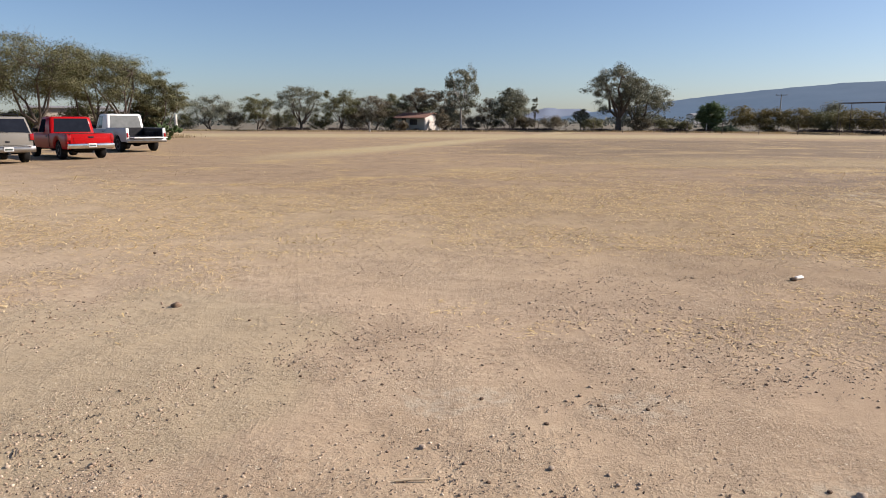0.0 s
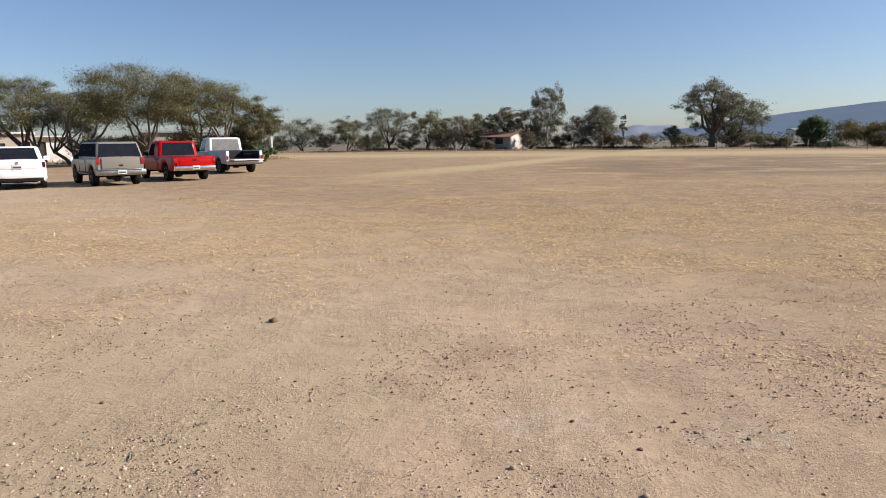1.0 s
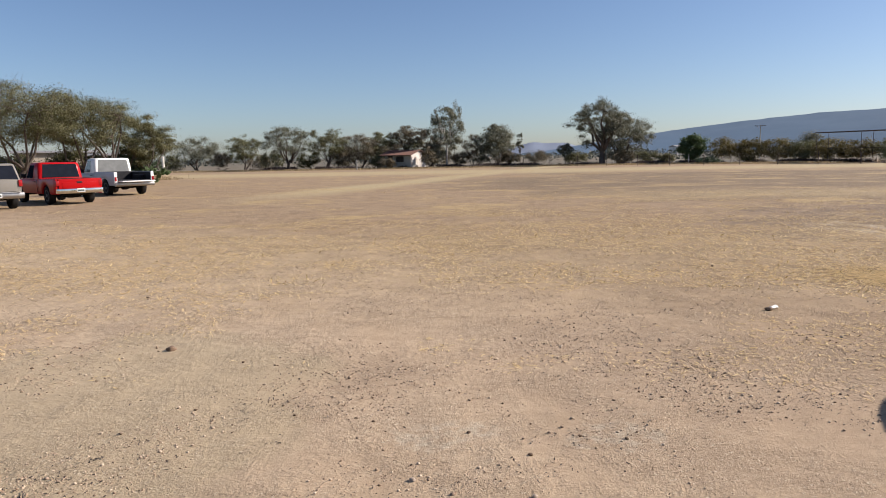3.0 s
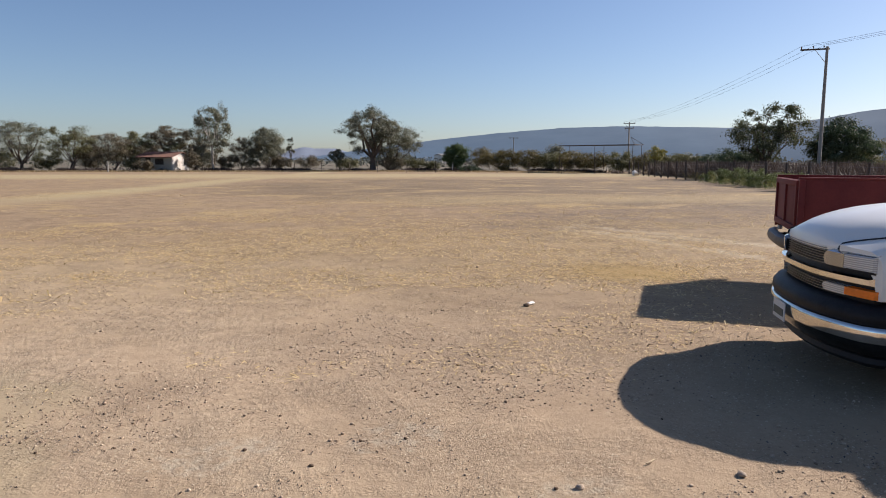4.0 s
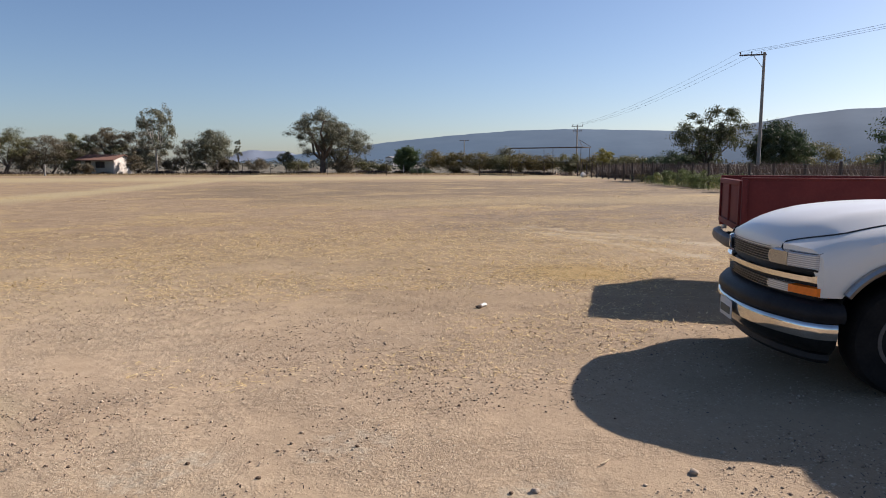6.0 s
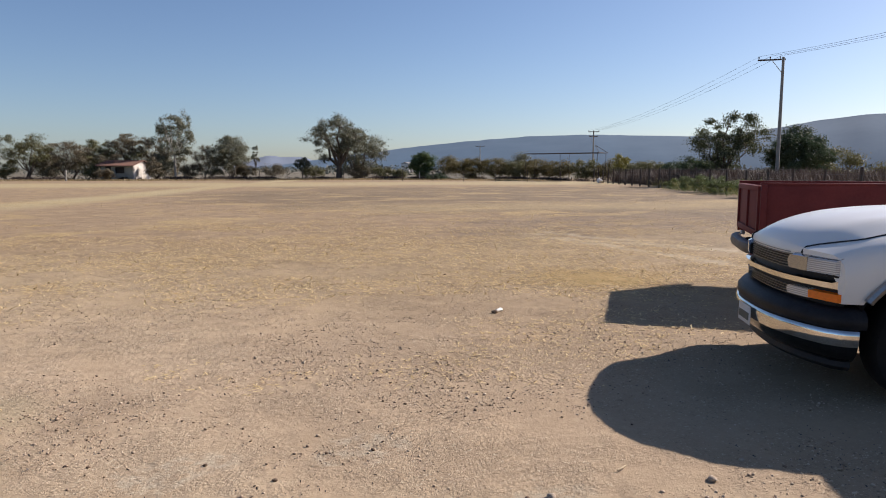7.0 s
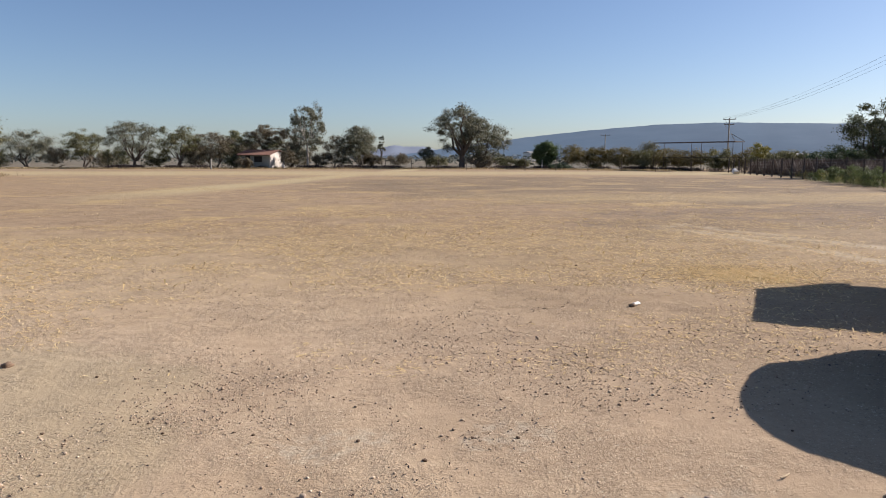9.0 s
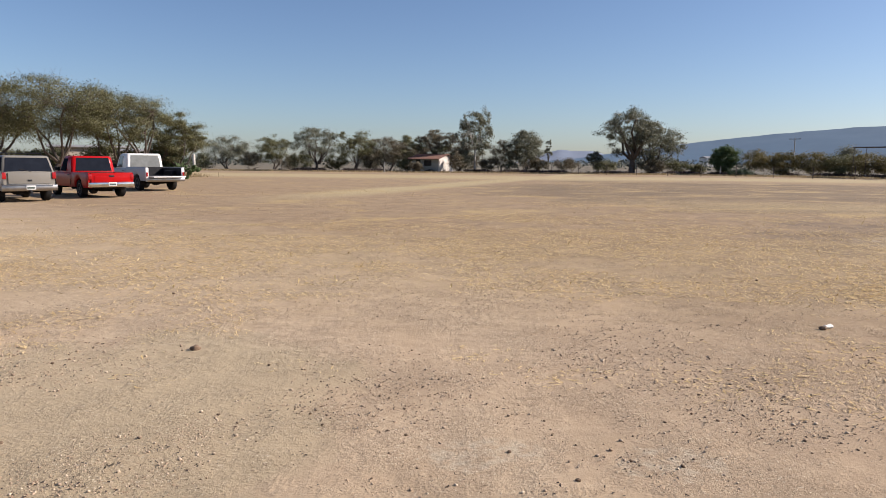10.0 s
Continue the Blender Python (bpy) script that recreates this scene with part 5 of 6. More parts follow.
def white_house():
    """Flat-roofed white house with a dark door and a higher beige wing, behind the mesquites."""
    v = thing("house", pose(-47.0, 62.2, 0, 0, 0, 36), "white flat-roofed house with dark door", "house")
    s = Shape()
    for a, b, c, d in ((0, 0.35, 0, 2.42), (0.35, 1.05, 2.0, 2.42), (1.05, 3.3, 0, 2.42)):
        wall_box(s, a, b, 0, 0.18, c, d)
    wall_box(s, 3.12, 3.3, 0.18, 5.0, 0, 2.42)
    wall_box(s, 0, 3.3, 5.0, 5.18, 0, 2.42)
    part("wall", s, WALL_WHITE, v, "white rendered wall")
    part("door", Shape().box((0.70, 0.12, 1.0), (0.69, 0.05, 1.98)), INSIDE_SHADE, v, "dark doorway")
    part("roof", Shape().box((1.65, 2.5, 2.5), (3.7, 5.9, 0.14), 0.02), WALL_WHITE, v, "white roof slab edge")
    s = Shape()
    for a, b, c, d in ((-6.5, -3.3, 0, 2.75), (-3.3, -2.3, 0, 0.9), (-3.3, -2.3, 1.9, 2.75), (-2.3, -0.95, 0, 2.75), (-0.95, -0.25, 2.0, 2.75), (-0.25, -0.01, 0, 2.75)):
        wall_box(s, a, b, -0.5, -0.32, c, d)
    wall_box(s, -6.5, -6.32, -0.32, 5.0, 0, 2.75)
    wall_box(s, -0.19, -0.01, -0.32, 5.0, 0, 2.75)
    part("wall", s, WALL_BEIGE, v, "beige rendered wing wall")
    part("door", Shape().box((-0.6, -0.38, 1.0), (0.69, 0.05, 1.98)), INSIDE_SHADE, v, "dark doorway")
    part("window", Shape().box((-2.8, -0.38, 1.4), (0.98, 0.05, 0.98)), INSIDE_SHADE, v, "dark window")
    part("roof", Shape().box((-3.25, 2.2, 2.84), (6.8, 6.0, 0.16), 0.02), WALL_WHITE, v, "pale roof slab with white edge")
    return v


white_house()


def long_shed(x, y, turn, L, D, h, wall, label, open_front=False):
    v = thing("shed", pose(x, y, 0, 0, 0, turn), label, "shed")
    s = Shape()
    wall_box(s, 0, L, D - 0.15, D, 0, h - 0.1)
    wall_box(s, 0, 0.15, 0, D - 0.15, 0, h - 0.1)
    wall_box(s, L - 0.15, L, 0, D - 0.15, 0, h - 0.1)
    if not open_front:
        wall_box(s, 0.15, L * 0.4, 0, 0.15, 0, h - 0.1)
        wall_box(s, L * 0.4 + 1.0, L - 0.15, 0, 0.15, 0, h - 0.1)
        wall_box(s, L * 0.4, L * 0.4 + 1.0, 0, 0.15, 2.0, h - 0.1)
    part("wall", s, wall, v)
    part("roof", Shape().box((L / 2, D / 2, h), (L + 0.6, D + 0.6, 0.08), 0.01, Matrix.Rotation(radians(3), 4, "X")), ROOF_GREY, v)
    if open_front:
        for k in range(4):
            part("post", Shape().tube([(0.2 + k * (L - 0.4) / 3, 0.05, 0), (0.2 + k * (L - 0.4) / 3, 0.05, h - 0.12)], 0.07, 8), IRON, v)
    return v


long_shed(-38.4, 66.0, 30, 7.0, 4.0, 2.9, WALL_BEIGE, "low beige shed behind the trees")
long_shed(-31.5, 64.5, 18, 5.2, 4.0, 2.5, INSIDE_SHADE, "dark open-fronted shed with pale sheet roof", True)

# small far buildings of a town on the plain
for fx, fy, sx, h, lab in ((150, 395, 16, 5, "white farm building far across the plain"), (270, 320, 20, 4, "long pale shed far across the plain"), (330, 350, 14, 4, "pale house far across the plain")):
    b = thing("farm_building", pose(fx, fy, 0, 0, 0, 20), lab, "building")
    part("wall", Shape().box((0, 0, h / 2), (sx, 7, h), 0.05), WALL_WHITE, b)
    part("roof", Shape().loft([[(x, -3.8, h), (x, 0, h + 1.0), (x, 3.8, h)] for x in (-sx / 2 - 0.3, sx / 2 + 0.3)]), ROOF_GREY, b)


# ---- poles, wires and fence ----
def power_pole(x, y, h, turn, arms, label, side=0.0, r=0.13):
    v = thing("power_pole", pose(x, y, 0, 0, 0, turn), label, "power pole", "power poles")
    part("pole", Shape().tube([(0, 0, -0.2), (0, 0, h * 0.5), (0, 0, h)], [r * 1.15, r * 0.95, r * 0.72], 12), CONCRETE, v)
    for z, half in arms:
        a = part("crossarm", Shape().box((side, 0.12, z), (2 * half, 0.10, 0.11), 0.012), IRON, v)
        s0 = -1 if side <= 0 else 1
        part("brace", Shape().tube([(0, 0.1, z - 1.05), (s0 * 0.75, 0.12, z - 0.04)], 0.022, 6), STEEL, v)
        for k in (-0.92, -0.1, 0.62) if side else (-0.9, 0.0, 0.9):
            part("insulator", Shape().tube([(side + half * k, 0.12, z + 0.05), (side + half * k, 0.12, z + 0.13), (side + half * k, 0.12, z + 0.16), (side + half * k, 0.12, z + 0.24)], [0.025, 0.03, 0.06, 0.03], 8), PORCELAIN, a)
    return v


power_pole(43.9, 38.1, 10.0, -42, ((9.85, 0.95),), "tall concrete power pole with one wooden crossarm", side=-0.78)
power_pole(69.5, 97.8, 8.2, -42, ((8.0, 0.95), (7.2, 0.75)), "power pole with two crossarms beyond the fence")
power_pole(79.5, 161.5, 7.8, -30, ((7.6, 1.2),), "distant power pole with one crossarm")


def span(a, b, sag, label, r=0.009):
    n = 14
    pts = [Vector(a).lerp(Vector(b), i / n) - Vector((0, 0, sag * 4 * (i / n) * (1 - i / n))) for i in range(n + 1)]
    solo("power_line", Shape().tube(pts, r, 5), WIRE, label, "wire", "power lines")


TURN = radians(-42)
for k, (p, q) in enumerate(((-0.92, -0.9), (-0.1, 0.0), (0.62, 0.9))):
    off = -0.78 + 0.95 * p
    a = (43.9 + off * math.cos(TURN), 38.1 + off * math.sin(TURN), 10.1)
    b = (69.5 + 0.95 * q * math.cos(TURN), 97.8 + 0.95 * q * math.sin(TURN), 8.25)
    span(a, b, 0.8, "thin power line sagging between two poles")
    span(a, (a[0] - 16.0, a[1] - 58.0, 10.1), 0.9, "thin power line running on past the field")


def fence():
    """Iron posts with wires, along the side of the field."""
    v = thing("wire_fence", pose(0, 0, 0), "wire fence on dark iron posts along the field", "fence")
    pts = [Vector((55.0, 77.0, 0))]
    corners = [Vector((46.6, 58.5, 0)), Vector((37.0, 36.2, 0)), Vector((22.0, 4.0, 0))]
    p = pts[0]
    for c in corners:
        d = (c - p)
        n = max(2, round(d.length / 3.1))
        pts += [p + d * (i + 1) / n for i in range(n)]
        p = c
    rng = random.Random(5)
    for q in pts:
        h = 1.75 + rng.uniform(-0.1, 0.12)
        lx, ly = rng.uniform(-0.05, 0.05), rng.uniform(-0.05, 0.05)
        part("post", Shape().tube([(q.x, q.y, -0.1), (q.x + lx, q.y + ly, h)], [0.085, 0.075], 7), IRON, v)
    for z in (0.25, 0.55, 0.85, 1.15, 1.45, 1.68):
        part("wire", Shape().tube([(q.x, q.y, z + 0.02 * math.sin(i * 2.1 + z * 9)) for i, q in enumerate(pts)], 0.007, 4), WIRE, v)
    # the fence along the far edge
    w = thing("wire_fence", pose(0, 0, 0), "sagging wire fence on thin posts along the far edge", "fence")
    far = [Vector((55.0 - i * 3.6, 77.0 + min(i * 2.6, 30.5), 0)) for i in range(12)]
    for q in far:
        part("post", Shape().tube([(q.x, q.y, -0.1), (q.x, q.y, 1.5 + rng.uniform(-0.1, 0.1))], 0.045, 6), IRON, w)
    for z in (0.5, 0.95, 1.35):
        part("wire", Shape().tube([(q.x, q.y, z) for q in far], 0.008, 4), WIRE, w)


fence()


def canopy():
    """Thin flat roof on pipe posts, behind the bushes."""
    v = thing("shade_canopy", pose(0, 0, 0), "thin dark flat roof frame on pipe posts", "canopy")
    a, b = Vector((54.8, 92.5, 0)), Vector((60.2, 81.2, 0))
    d = (b - a).normalized()
    n = Vector((-d.y, d.x, 0)) * -2.5
    z = 3.95
    part("roof_sheet", Shape().loft([[a + Vector((0, 0, z)), a + n + Vector((0, 0, z)), a + n + Vector((0, 0, z + 0.1)), a + Vector((0, 0, z + 0.1))],
                                     [b + Vector((0, 0, z)), b + n + Vector((0, 0, z)), b + n + Vector((0, 0, z + 0.1)), b + Vector((0, 0, z + 0.1))]]), IRON, v)
    for f in (0.02, 0.5, 0.98):
        for o in (0.0, 1.0):
            p = a.lerp(b, f) + n * o
            part("post", Shape().tube([(p.x, p.y, -0.1), (p.x, p.y, z)], 0.035, 6), IRON, v)
    part("rail", Shape().tube([a + Vector((0, 0, 1.9)), b + Vector((0, 0, 1.9))], 0.035, 6), IRON, v)
    top = b + Vector((0, 0, z + 1.2)) - d * 2.0
    for q in (b, b + n):
        part("strut", Shape().tube([q + Vector((0, 0, z + 0.1)), top], 0.035, 6), IRON, v)


canopy()


def lone_post(x, y, h, label, mat=PALE_POST, r=0.08):
    solo("post", Shape().tube([(0, 0, -0.1), (0, 0, h * 0.5), (0.01, 0, h)], [r, r * 0.95, r * 0.9], 9), mat, label, "post", "field posts", m=pose(x, y, 0))


lone_post(-43.2, 116.0, 2.6, "whitewashed concrete post by the brush", r=0.24)
lone_post(-10.0, 104.0, 1.5, "short weathered concrete post at the far edge", CONCRETE, 0.13)
lone_post(40.0, 103.0, 1.4, "white painted post beside the green bush", r=0.08)


def cactus():
    """Prickly pear: oval pads growing out of one another."""
    rng = random.Random(9)
    s = Shape()

    def pad(base, up, size, depth):
        side = up.orthogonal().normalized()
        side.rotate(Matrix.Rotation(rng.uniform(0, 6.28), 3, up))
        thin = up.cross(side)
        rings = []
        for i in range(6):
            f = i / 5
            w = size * 0.42 * math.sin(math.pi * (0.08 + 0.9 * f)) + 0.01
            rings.append([base + up * size * f + side * w * math.cos(a) + thin * 0.05 * math.sin(a) for a in (k * math.pi / 4 for k in range(8))])
        s.loft(rings)
        if depth:
            for _ in range(rng.choice((2, 2, 3))):
                d = (up + side * rng.uniform(-0.9, 0.9) + thin * rng.uniform(-0.6, 0.6)).normalized()
                pad(base + up * size * 0.9, d, size * rng.uniform(0.75, 1.0), depth - 1)
    for _ in range(6):
        pad(Vector((rng.uniform(-0.8, 0.8), rng.uniform(-0.5, 0.5), -0.05)), Vector((rng.uniform(-0.3, 0.3), rng.uniform(-0.3, 0.3), 1)).normalized(), 0.5, 3)
    solo("cactus", s, LEAF_GREEN, "prickly pear cactus with many oval pads", "cactus", m=pose(-22.9, 58.5, 0))


cactus()


# ---- weeds, grass and brush ----
def blades(name, label, category, mat, n, place, h0, h1, width, seed, tilt=0.25, heads=0.0):
    rng = np.random.default_rng(seed)
    x, y = place(rng, n)
    h = rng.uniform(h0, h1, n)
    d = np.stack([rng.normal(0, tilt, n), rng.normal(0, tilt, n), np.ones(n)], -1)
    d /= np.linalg.norm(d, axis=1, keepdims=True)
    v = d * (h / 2)[:, None]
    c = np.stack([x, y, np.zeros(n)], -1) + v
    a = rng.uniform(0, np.pi, n)
    u = np.stack([np.cos(a), np.sin(a), np.zeros(n)], -1) * width * rng.uniform(0.5, 1.4, (n, 1))
    tagged(new(name, quads_mesh(name, c, u, v, mat)), label, category, kind="stuff")


def along(points, spread):
    P = np.array(points, float)
    seg = np.linalg.norm(np.diff(P, axis=0), axis=1)

    def place(rng, n):
        s = rng.random(n) * seg.sum()
        k = np.minimum(np.searchsorted(np.cumsum(seg), s), len(seg) - 1)
        f = 1 - (np.cumsum(seg)[k] - s) / seg[k]
        q = P[k] + (P[k + 1] - P[k]) * f[:, None]
        return q[:, 0] + rng.normal(0, spread, n), q[:, 1] + rng.normal(0, spread, n)
    return place


def clumped(points, spread, size):
    """As along, but gathered in uneven heaps."""
    place = along(points, spread)

    def heaps(rng, n):
        x, y = place(rng, n * 4)
        w = np.array([noise.noise(Vector((a / size, b / size, 4.4))) for a, b in zip(x, y)])
        keep = np.nonzero(w + rng.normal(0, 0.08, len(x)) > 0.12)[0][:n]
        keep = np.resize(keep, n)
        return x[keep] + rng.normal(0, 0.05, n), y[keep]
    return heaps


FENCE_BACK = [(59.0, 74.8), (51.6, 56.2), (42.4, 34.2), (27.6, 1.8)]
blades("dry_weeds", "tall brown dry weeds crowding behind the wire fence", "weeds", DRY_WEED, 85000, along(FENCE_BACK, 1.2), 0.4, 2.0, 0.017, 71, 0.6)
blades("green_weeds", "fresh green weeds at the foot of the fence", "weeds", LEAF_FRESH, 1200, along([(41.5, 46.5), (36.5, 36.0), (33.0, 28.5)], 0.7), 0.15, 0.7, 0.012, 72, 0.9)
blades("yellow_weeds", "yellow-green weeds with pale seed heads", "weeds", LEAF_YELLOW, 5000, clumped([(46.0, 53.5), (39.6, 40.0), (26.0, 8.0)], 0.7, 2.4), 0.25, 1.1, 0.006, 73, 0.5)
blades("dry_grass", "dry grass along the far edge of the field", "grass", DRY_GRASS, 26000, along([(-60, 112), (-20, 108), (10, 106), (36, 105), (53, 88)], 1.6), 0.06, 0.32, 0.04, 74, 0.6)
blades("dark_brush", "dark dead brush heaped along the far edge", "brush", DRY_WEED, 30000, clumped([(-26, 110), (0, 109.0), (16, 108.0), (38, 106.5), (50, 100), (56.5, 91), (58.5, 79)], 0.9, 3.1), 0.15, 0.7, 0.05, 75, 0.9)
blades("brush_left", "brown dry brush below the mesquites", "brush", DRY_GRASS, 16000, clumped([(-47, 59), (-34, 62), (-26, 65)], 1.6, 2.2), 0.08, 0.5, 0.025, 76, 0.6)


def straw():
    """Loose dead stalks lying on the earth, thickest in patches."""
    rng = np.random.default_rng(81)
    n = 110000
    d = 5.0 + 24 * rng.random(n) ** 0.8
    az = np.radians(rng.uniform(-40, 62, n))
    x, y = d * np.sin(az), d * np.cos(az)
    w = np.array([noise.noise(Vector((a * 0.33, b * 0.5, 3.3))) + 0.5 * noise.noise(Vector((a * 1.1, b * 1.6, 8.1))) for a, b in zip(x, y)])
    band = np.exp(-((d - 13.5) / 6.0) ** 2)
    keep = w + 0.62 * band + 0.25 * (x > 0) > 0.36 + 0.38 * rng.random(n)
    x, y = x[keep], y[keep]
    m = 4600
    x = np.concatenate([x, 6.35 + rng.normal(0, 0.62, m)])
    y = np.concatenate([y, 8.6 + rng.normal(0, 0.55, m)])
    n = len(x)
    a = rng.uniform(0, np.pi, n)
    ln = rng.uniform(0.02, 0.085, n) * np.clip(np.hypot(x, y) / 14.0, 0.45, 1.2)
    v = np.stack([np.cos(a), np.sin(a), rng.normal(0.05, 0.10, n)], -1) * ln[:, None]
    u = np.stack([-np.sin(a), np.cos(a), rng.normal(0, 0.12, n)], -1) * rng.uniform(0.003, 0.0085, (n, 1))
    c = np.stack([x, y, ground_height(x, y) + 0.008 + np.abs(v[:, 2])], -1)
    tagged(new("straw", quads_mesh("straw", c, u, v, STRAW)), "loose pale straw scattered over the earth", "straw", kind="stuff")


straw()


def stubble(rng, n):
    """Places for short dead turf, thick in tufts, over the middle of the field."""
    d = 9.0 + 62 * rng.random(n * 4) ** 1.2
    az = np.radians(rng.uniform(-38, 60, n * 4))
    x, y = d * np.sin(az), d * np.cos(az)
    w = np.array([noise.noise(Vector((a * 0.12, b * 0.28, 6.6))) + 0.6 * noise.noise(Vector((a * 0.6, b * 0.9, 2.6))) for a, b in zip(x, y)])
    k = np.resize(np.nonzero(w + 0.25 * (x > 2) + rng.normal(0, 0.1, len(x)) > 0.3)[0][:n], n)
    return x[k], y[k]


blades("dead_turf", "short bleached turf stubble over the field", "grass", STRAW, 52000, stubble, 0.02, 0.08, 0.010, 83, 6.0)


# ---- stones ----
def rock(seed, size, squash=0.6, sub=2):
    bm = bmesh.new()
    bmesh.ops.create_icosphere(bm, subdivisions=sub, radius=1.0)
    for v in bm.verts:
        f = 1 + 0.38 * noise.noise(v.co * 1.3 + Vector((seed * 7.1, 0, 0))) + 0.15 * noise.noise(v.co * 3.1 + Vector((0, seed * 3.3, 0)))
        v.co = Vector((v.co.x * f, v.co.y * f * 0.85, v.co.z * f * squash)) * size
    s = Shape()
    bm.verts.index_update()
    s.add([v.co[:] for v in bm.verts], [[v.index for v in q.verts] for q in bm.faces])
    bm.free()
    return s


def grains(name, label, category, mat, n, near, far, power, size, most, seed, sub, thin):
    """Many small stones or clods, thinning out away from the near ground."""
    rng = np.random.default_rng(seed)
    base = []
    for k in range(6):
        bm = bmesh.new()
        if sub:
            bmesh.ops.create_icosphere(bm, subdivisions=1, radius=1.0)
        else:
            bmesh.ops.create_cone(bm, cap_ends=False, segments=4, radius1=1.0, radius2=0.25, depth=1.2)
            bmesh.ops.contextual_create(bm, geom=[e for e in bm.edges if all(v.co.z > 0 for v in e.verts)])
            bmesh.ops.triangulate(bm, faces=bm.faces[:])
        bm.verts.index_update()
        c = np.array([v.co[:] for v in bm.verts])
        f = np.array([[v.index for v in q.verts] for q in bm.faces])
        bm.free()
        base.append((c * rng.uniform(0.6, 1.25, c.shape), f))
    d = near + far * rng.random(n) ** power
    az = np.radians(rng.uniform(-46, 66, n))
    x, y = d * np.sin(az), d * np.cos(az)
    w = np.array([noise.noise(Vector((a * 0.8, b * 0.8, 1.3))) + 0.5 * noise.noise(Vector((a * 2.6, b * 2.6, 5.3))) for a, b in zip(x, y)])
    keep = w > thin + 0.4 * (rng.random(n) - 0.5)
    x, y = x[keep], y[keep]
    s = np.minimum(size * (1 - rng.random(len(x))) ** -0.40, most)
    z = ground_height(x, y) + s * (0.3 if sub else 0.35)
    ang = rng.uniform(0, 6.28, len(x))
    V, F, at = [], [], 0
    for k in range(6):
        idx = np.arange(k, len(x), 6)
        c, f = base[k]
        ca, sa = np.cos(ang[idx])[:, None], np.sin(ang[idx])[:, None]
        px = (c[None, :, 0] * ca - c[None, :, 1] * sa) * s[idx][:, None] + x[idx][:, None]
        py = (c[None, :, 0] * sa + c[None, :, 1] * ca) * s[idx][:, None] + y[idx][:, None]
        pz = c[None, :, 2] * 0.7 * s[idx][:, None] + z[idx][:, None]
        V.append(np.stack([px, py, pz], -1).reshape(-1, 3))
        F.append((f[None] + (np.arange(len(idx)) * len(c))[:, None, None]).reshape(-1, 3) + at)
        at += len(idx) * len(c)
    V, F = np.vstack(V), np.vstack(F)
    me = bpy.data.meshes.new(name)
    me.vertices.add(len(V))
    me.vertices.foreach_set("co", V.astype(np.float32).ravel())
    me.loops.add(F.size)
    me.loops.foreach_set("vertex_index", F.astype(np.int32).ravel())
    me.polygons.add(len(F))
    me.polygons.foreach_set("loop_start", np.arange(0, F.size, 3, dtype=np.int32))
    me.materials.append(mat)
    me.update(calc_edges=True)
    tagged(new(name, me), label, category, kind="stuff")


grains("gravel", "pebbles strewn on dry earth", "gravel", STONE, 27000, 1.3, 12.5, 1.1, 0.0034, 0.0105, 91, True, -0.06)
grains("pebbles", "scattered dark and pale pebbles on the near ground", "gravel", STONE, 2600, 2.2, 5.5, 0.8, 0.0055, 0.0145, 97, True, 0.0)
grains("grit", "fine grit and clods of dry earth", "grit", CLOD, 45000, 1.3, 7.0, 0.9, 0.0036, 0.010, 92, False, 0.08)


def crumbs():
    """Dark leaf crumbs and splinters, lying in drifts on the near ground."""
    rng = np.random.default_rng(95)
    n = 60000
    d = 1.6 + 9.0 * rng.random(n)
    az = np.radians(rng.uniform(-46, 64, n))
    x, y = d * np.sin(az), d * np.cos(az)
    w = np.array([noise.noise(Vector((a * 0.8, b * 0.8, 1.3))) + 0.6 * noise.noise(Vector((a * 3.1, b * 3.1, 7.7))) for a, b in zip(x, y)])
    keep = w > -0.2 + 1.7 * rng.random(n)
    x, y = x[keep], y[keep]
    n = len(x)
    a = rng.uniform(0, np.pi, n)
    v = np.stack([np.cos(a), np.sin(a), rng.normal(0.1, 0.25, n)], -1) * (0.004 + 0.010 * rng.random(n) ** 2.5)[:, None]
    u = np.stack([-np.sin(a), np.cos(a), rng.normal(0, 0.4, n)], -1) * rng.uniform(0.002, 0.006, (n, 1))
    c = np.stack([x, y, ground_height(x, y) + 0.006 + np.abs(v[:, 2])], -1)
    tagged(new("leaf_crumbs", quads_mesh("leaf_crumbs", c, u, v, DRY_WEED)), "dark leaf crumbs and splinters on the earth", "litter", kind="stuff")


crumbs()


def loose_stone(x, y, size, mat, seed, label):
    h = rock(seed, size, 0.62)
    z = float(ground_height(x, y)) + size * 0.35
    solo("stone", h, mat, label, "stone", "loose stones", m=pose(x, y, z, 0, 0, seed * 47), smooth=50)


DARK_STONES = ((-2.24, 5.96, 0.064), (2.14, 5.03, 0.026), (1.79, 4.90, 0.026), (-1.52, 4.42, 0.022), (-0.81, 4.27, 0.022), (-0.27, 4.13, 0.026),
               (0.67, 3.53, 0.030), (0.34, 3.89, 0.026), (1.01, 3.77, 0.024), (1.28, 3.72, 0.026), (-2.62, 3.90, 0.034), (-3.24, 5.50, 0.028),
               (-3.96, 5.38, 0.026), (-1.48, 3.09, 0.022), (-3.44, 8.46, 0.040), (-1.47, 5.50, 0.026), (4.40, 9.89, 0.045), (2.99, 3.47, 0.018), (0.31, 2.93, 0.024), (1.83, 2.84, 0.026))
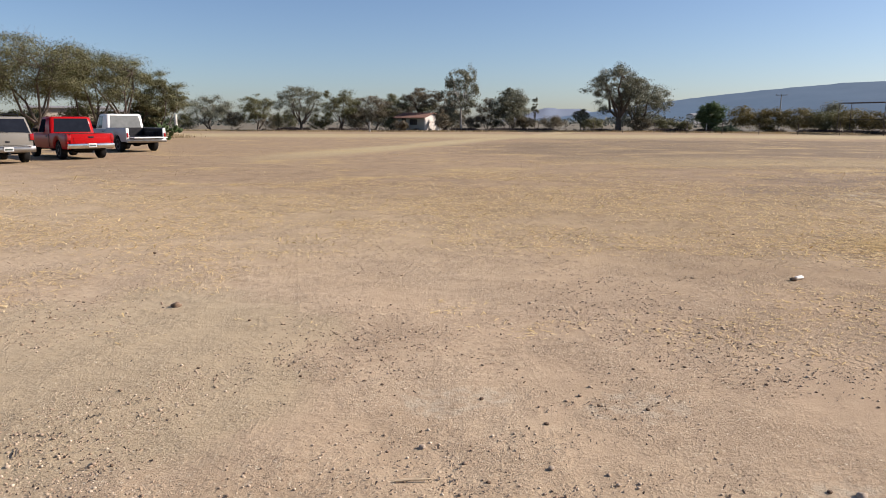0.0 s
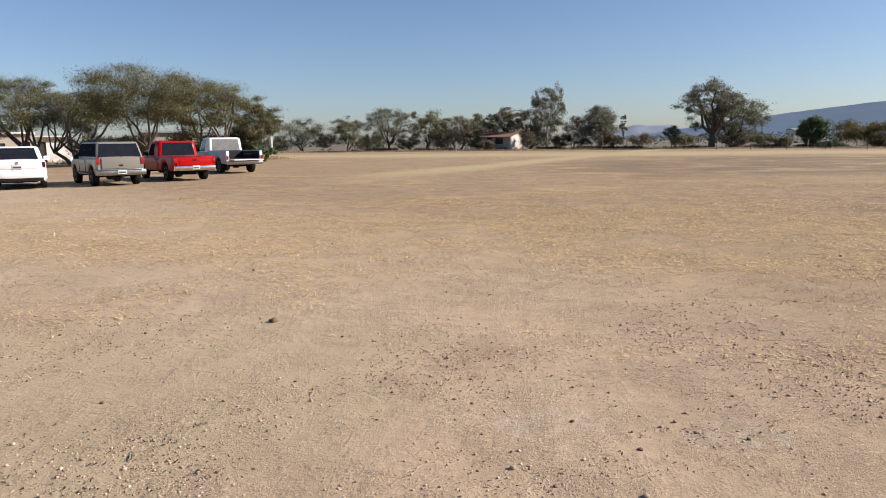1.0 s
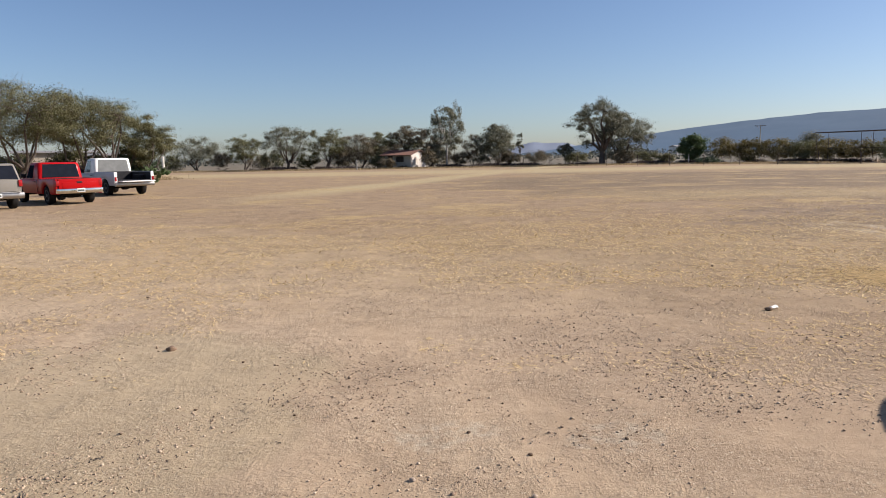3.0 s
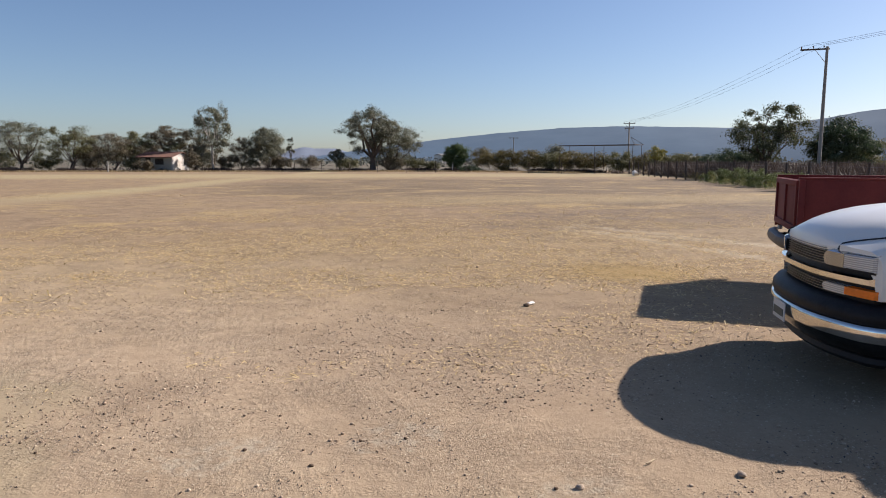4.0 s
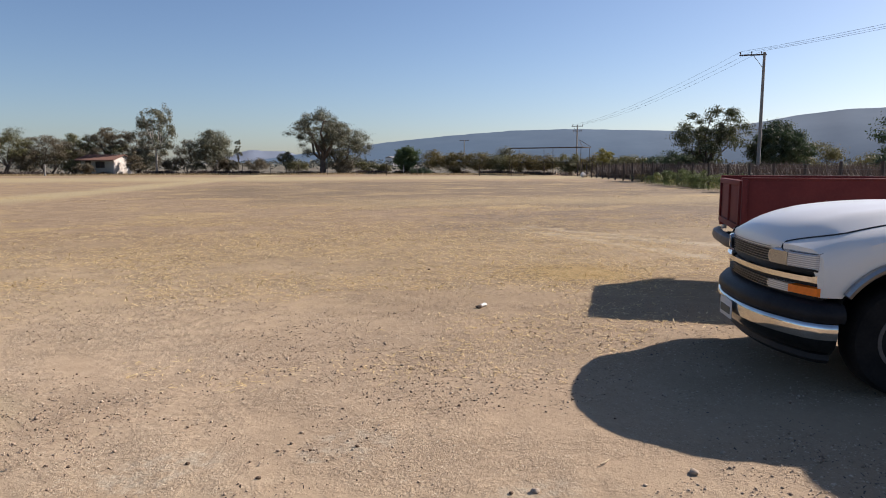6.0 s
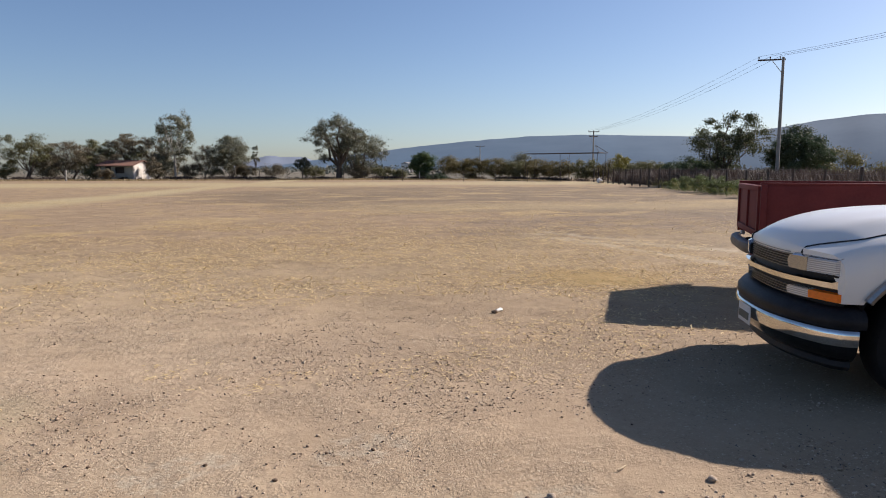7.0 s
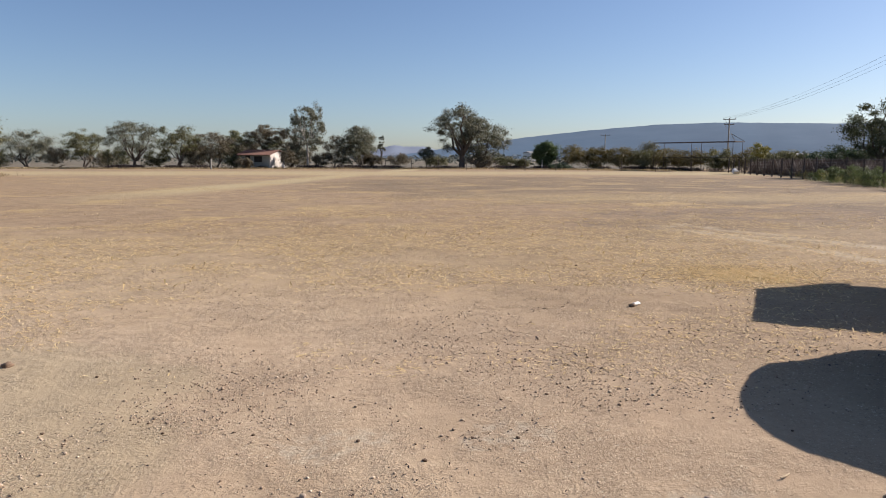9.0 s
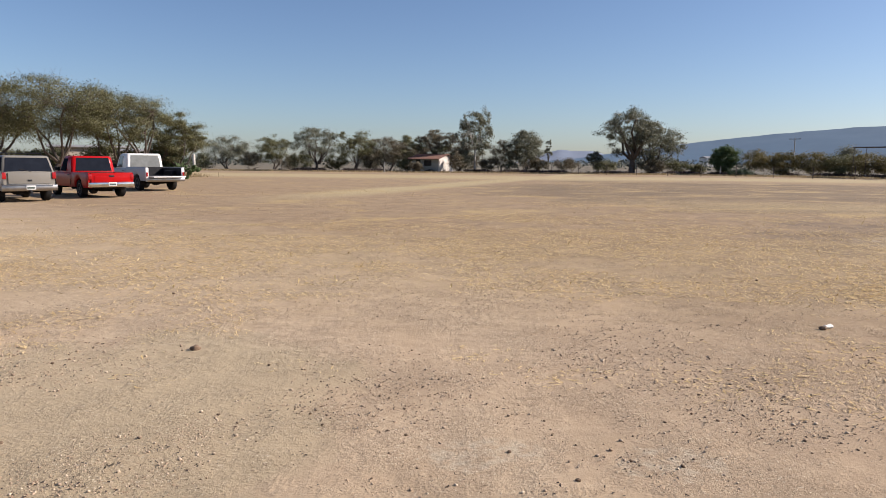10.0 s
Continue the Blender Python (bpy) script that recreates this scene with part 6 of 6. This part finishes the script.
for k, (sx, sy, sz) in enumerate(DARK_STONES):
    loose_stone(sx, sy, sz * (0.68 if sz > 0.05 else 0.52), ROCK_DARK, k + 1, "dark clod lying on pale earth")
for k, (sx, sy, sz) in enumerate(((2.85, 2.62, 0.028), (0.0, 3.27, 0.020), (1.95, 2.80, 0.024), (0.62, 3.05, 0.016), (3.2, 2.75, 0.018))):
    loose_stone(sx, sy, sz, ROCK_PALE, k + 40, "small tan stone on pale earth")


def litter():
    """Crumpled white cup on its side."""
    s, rings, rng = Shape(), [], random.Random(4)
    for i in range(9):
        f = i / 8
        r = 0.035 + 0.012 * f
        rings.append([(-0.075 + 0.15 * f, r * (1 + rng.uniform(-0.14, 0.14)) * math.cos(a), r * (0.85 + rng.uniform(-0.12, 0.12)) * math.sin(a) + 0.036) for a in (k * math.pi / 7 for k in range(14))])
    s.loft(rings)
    solo("litter_cup", s, CAN, "crumpled white paper cup lying on the earth", "litter", m=pose(3.84, 6.98, 0.005, 0, 0, 24) @ Matrix.Scale(0.6, 4))
    solo("stone", rock(88, 0.04, 0.6), ROCK_DARK, "dark clod beside a white cup", "stone", "loose stones", m=pose(3.76, 6.93, 0.02))


litter()


def twig(x, y, turn, length, r, label, mat):
    pts = [(length * (f - 0.5), 0.003 * math.sin(f * 5 + x), r + 0.006 + 0.002 * math.sin(f * 3)) for f in np.linspace(0, 1, 7)]
    solo("twig", Shape().tube(pts, [r * 0.7, r, r, r * 0.95, r * 0.9, r * 0.8, r * 0.5], 6), mat, label, "twig", "fallen twigs", m=pose(x, y, float(ground_height(x, y)), 0, 0, turn))


TWIG = worn("bleached_twig", (0.56, 0.44, 0.29), (0.40, 0.30, 0.19), 30, 0.9)
twig(-0.035, 2.93, 7, 0.17, 0.007, "bleached dry twig on the earth", TWIG)
twig(2.47, 2.90, 20, 0.09, 0.006, "short pale twig on the earth", TWIG)
twig(-2.0, 3.20, 110, 0.09, 0.004, "bent dark twig on the earth", BARK)
solo("white_stone", rock(77, 0.42, 0.8), WALL_WHITE, "whitewashed boulder at the corner of the fence", "stone", m=pose(51.6, 71.0, 0.25))
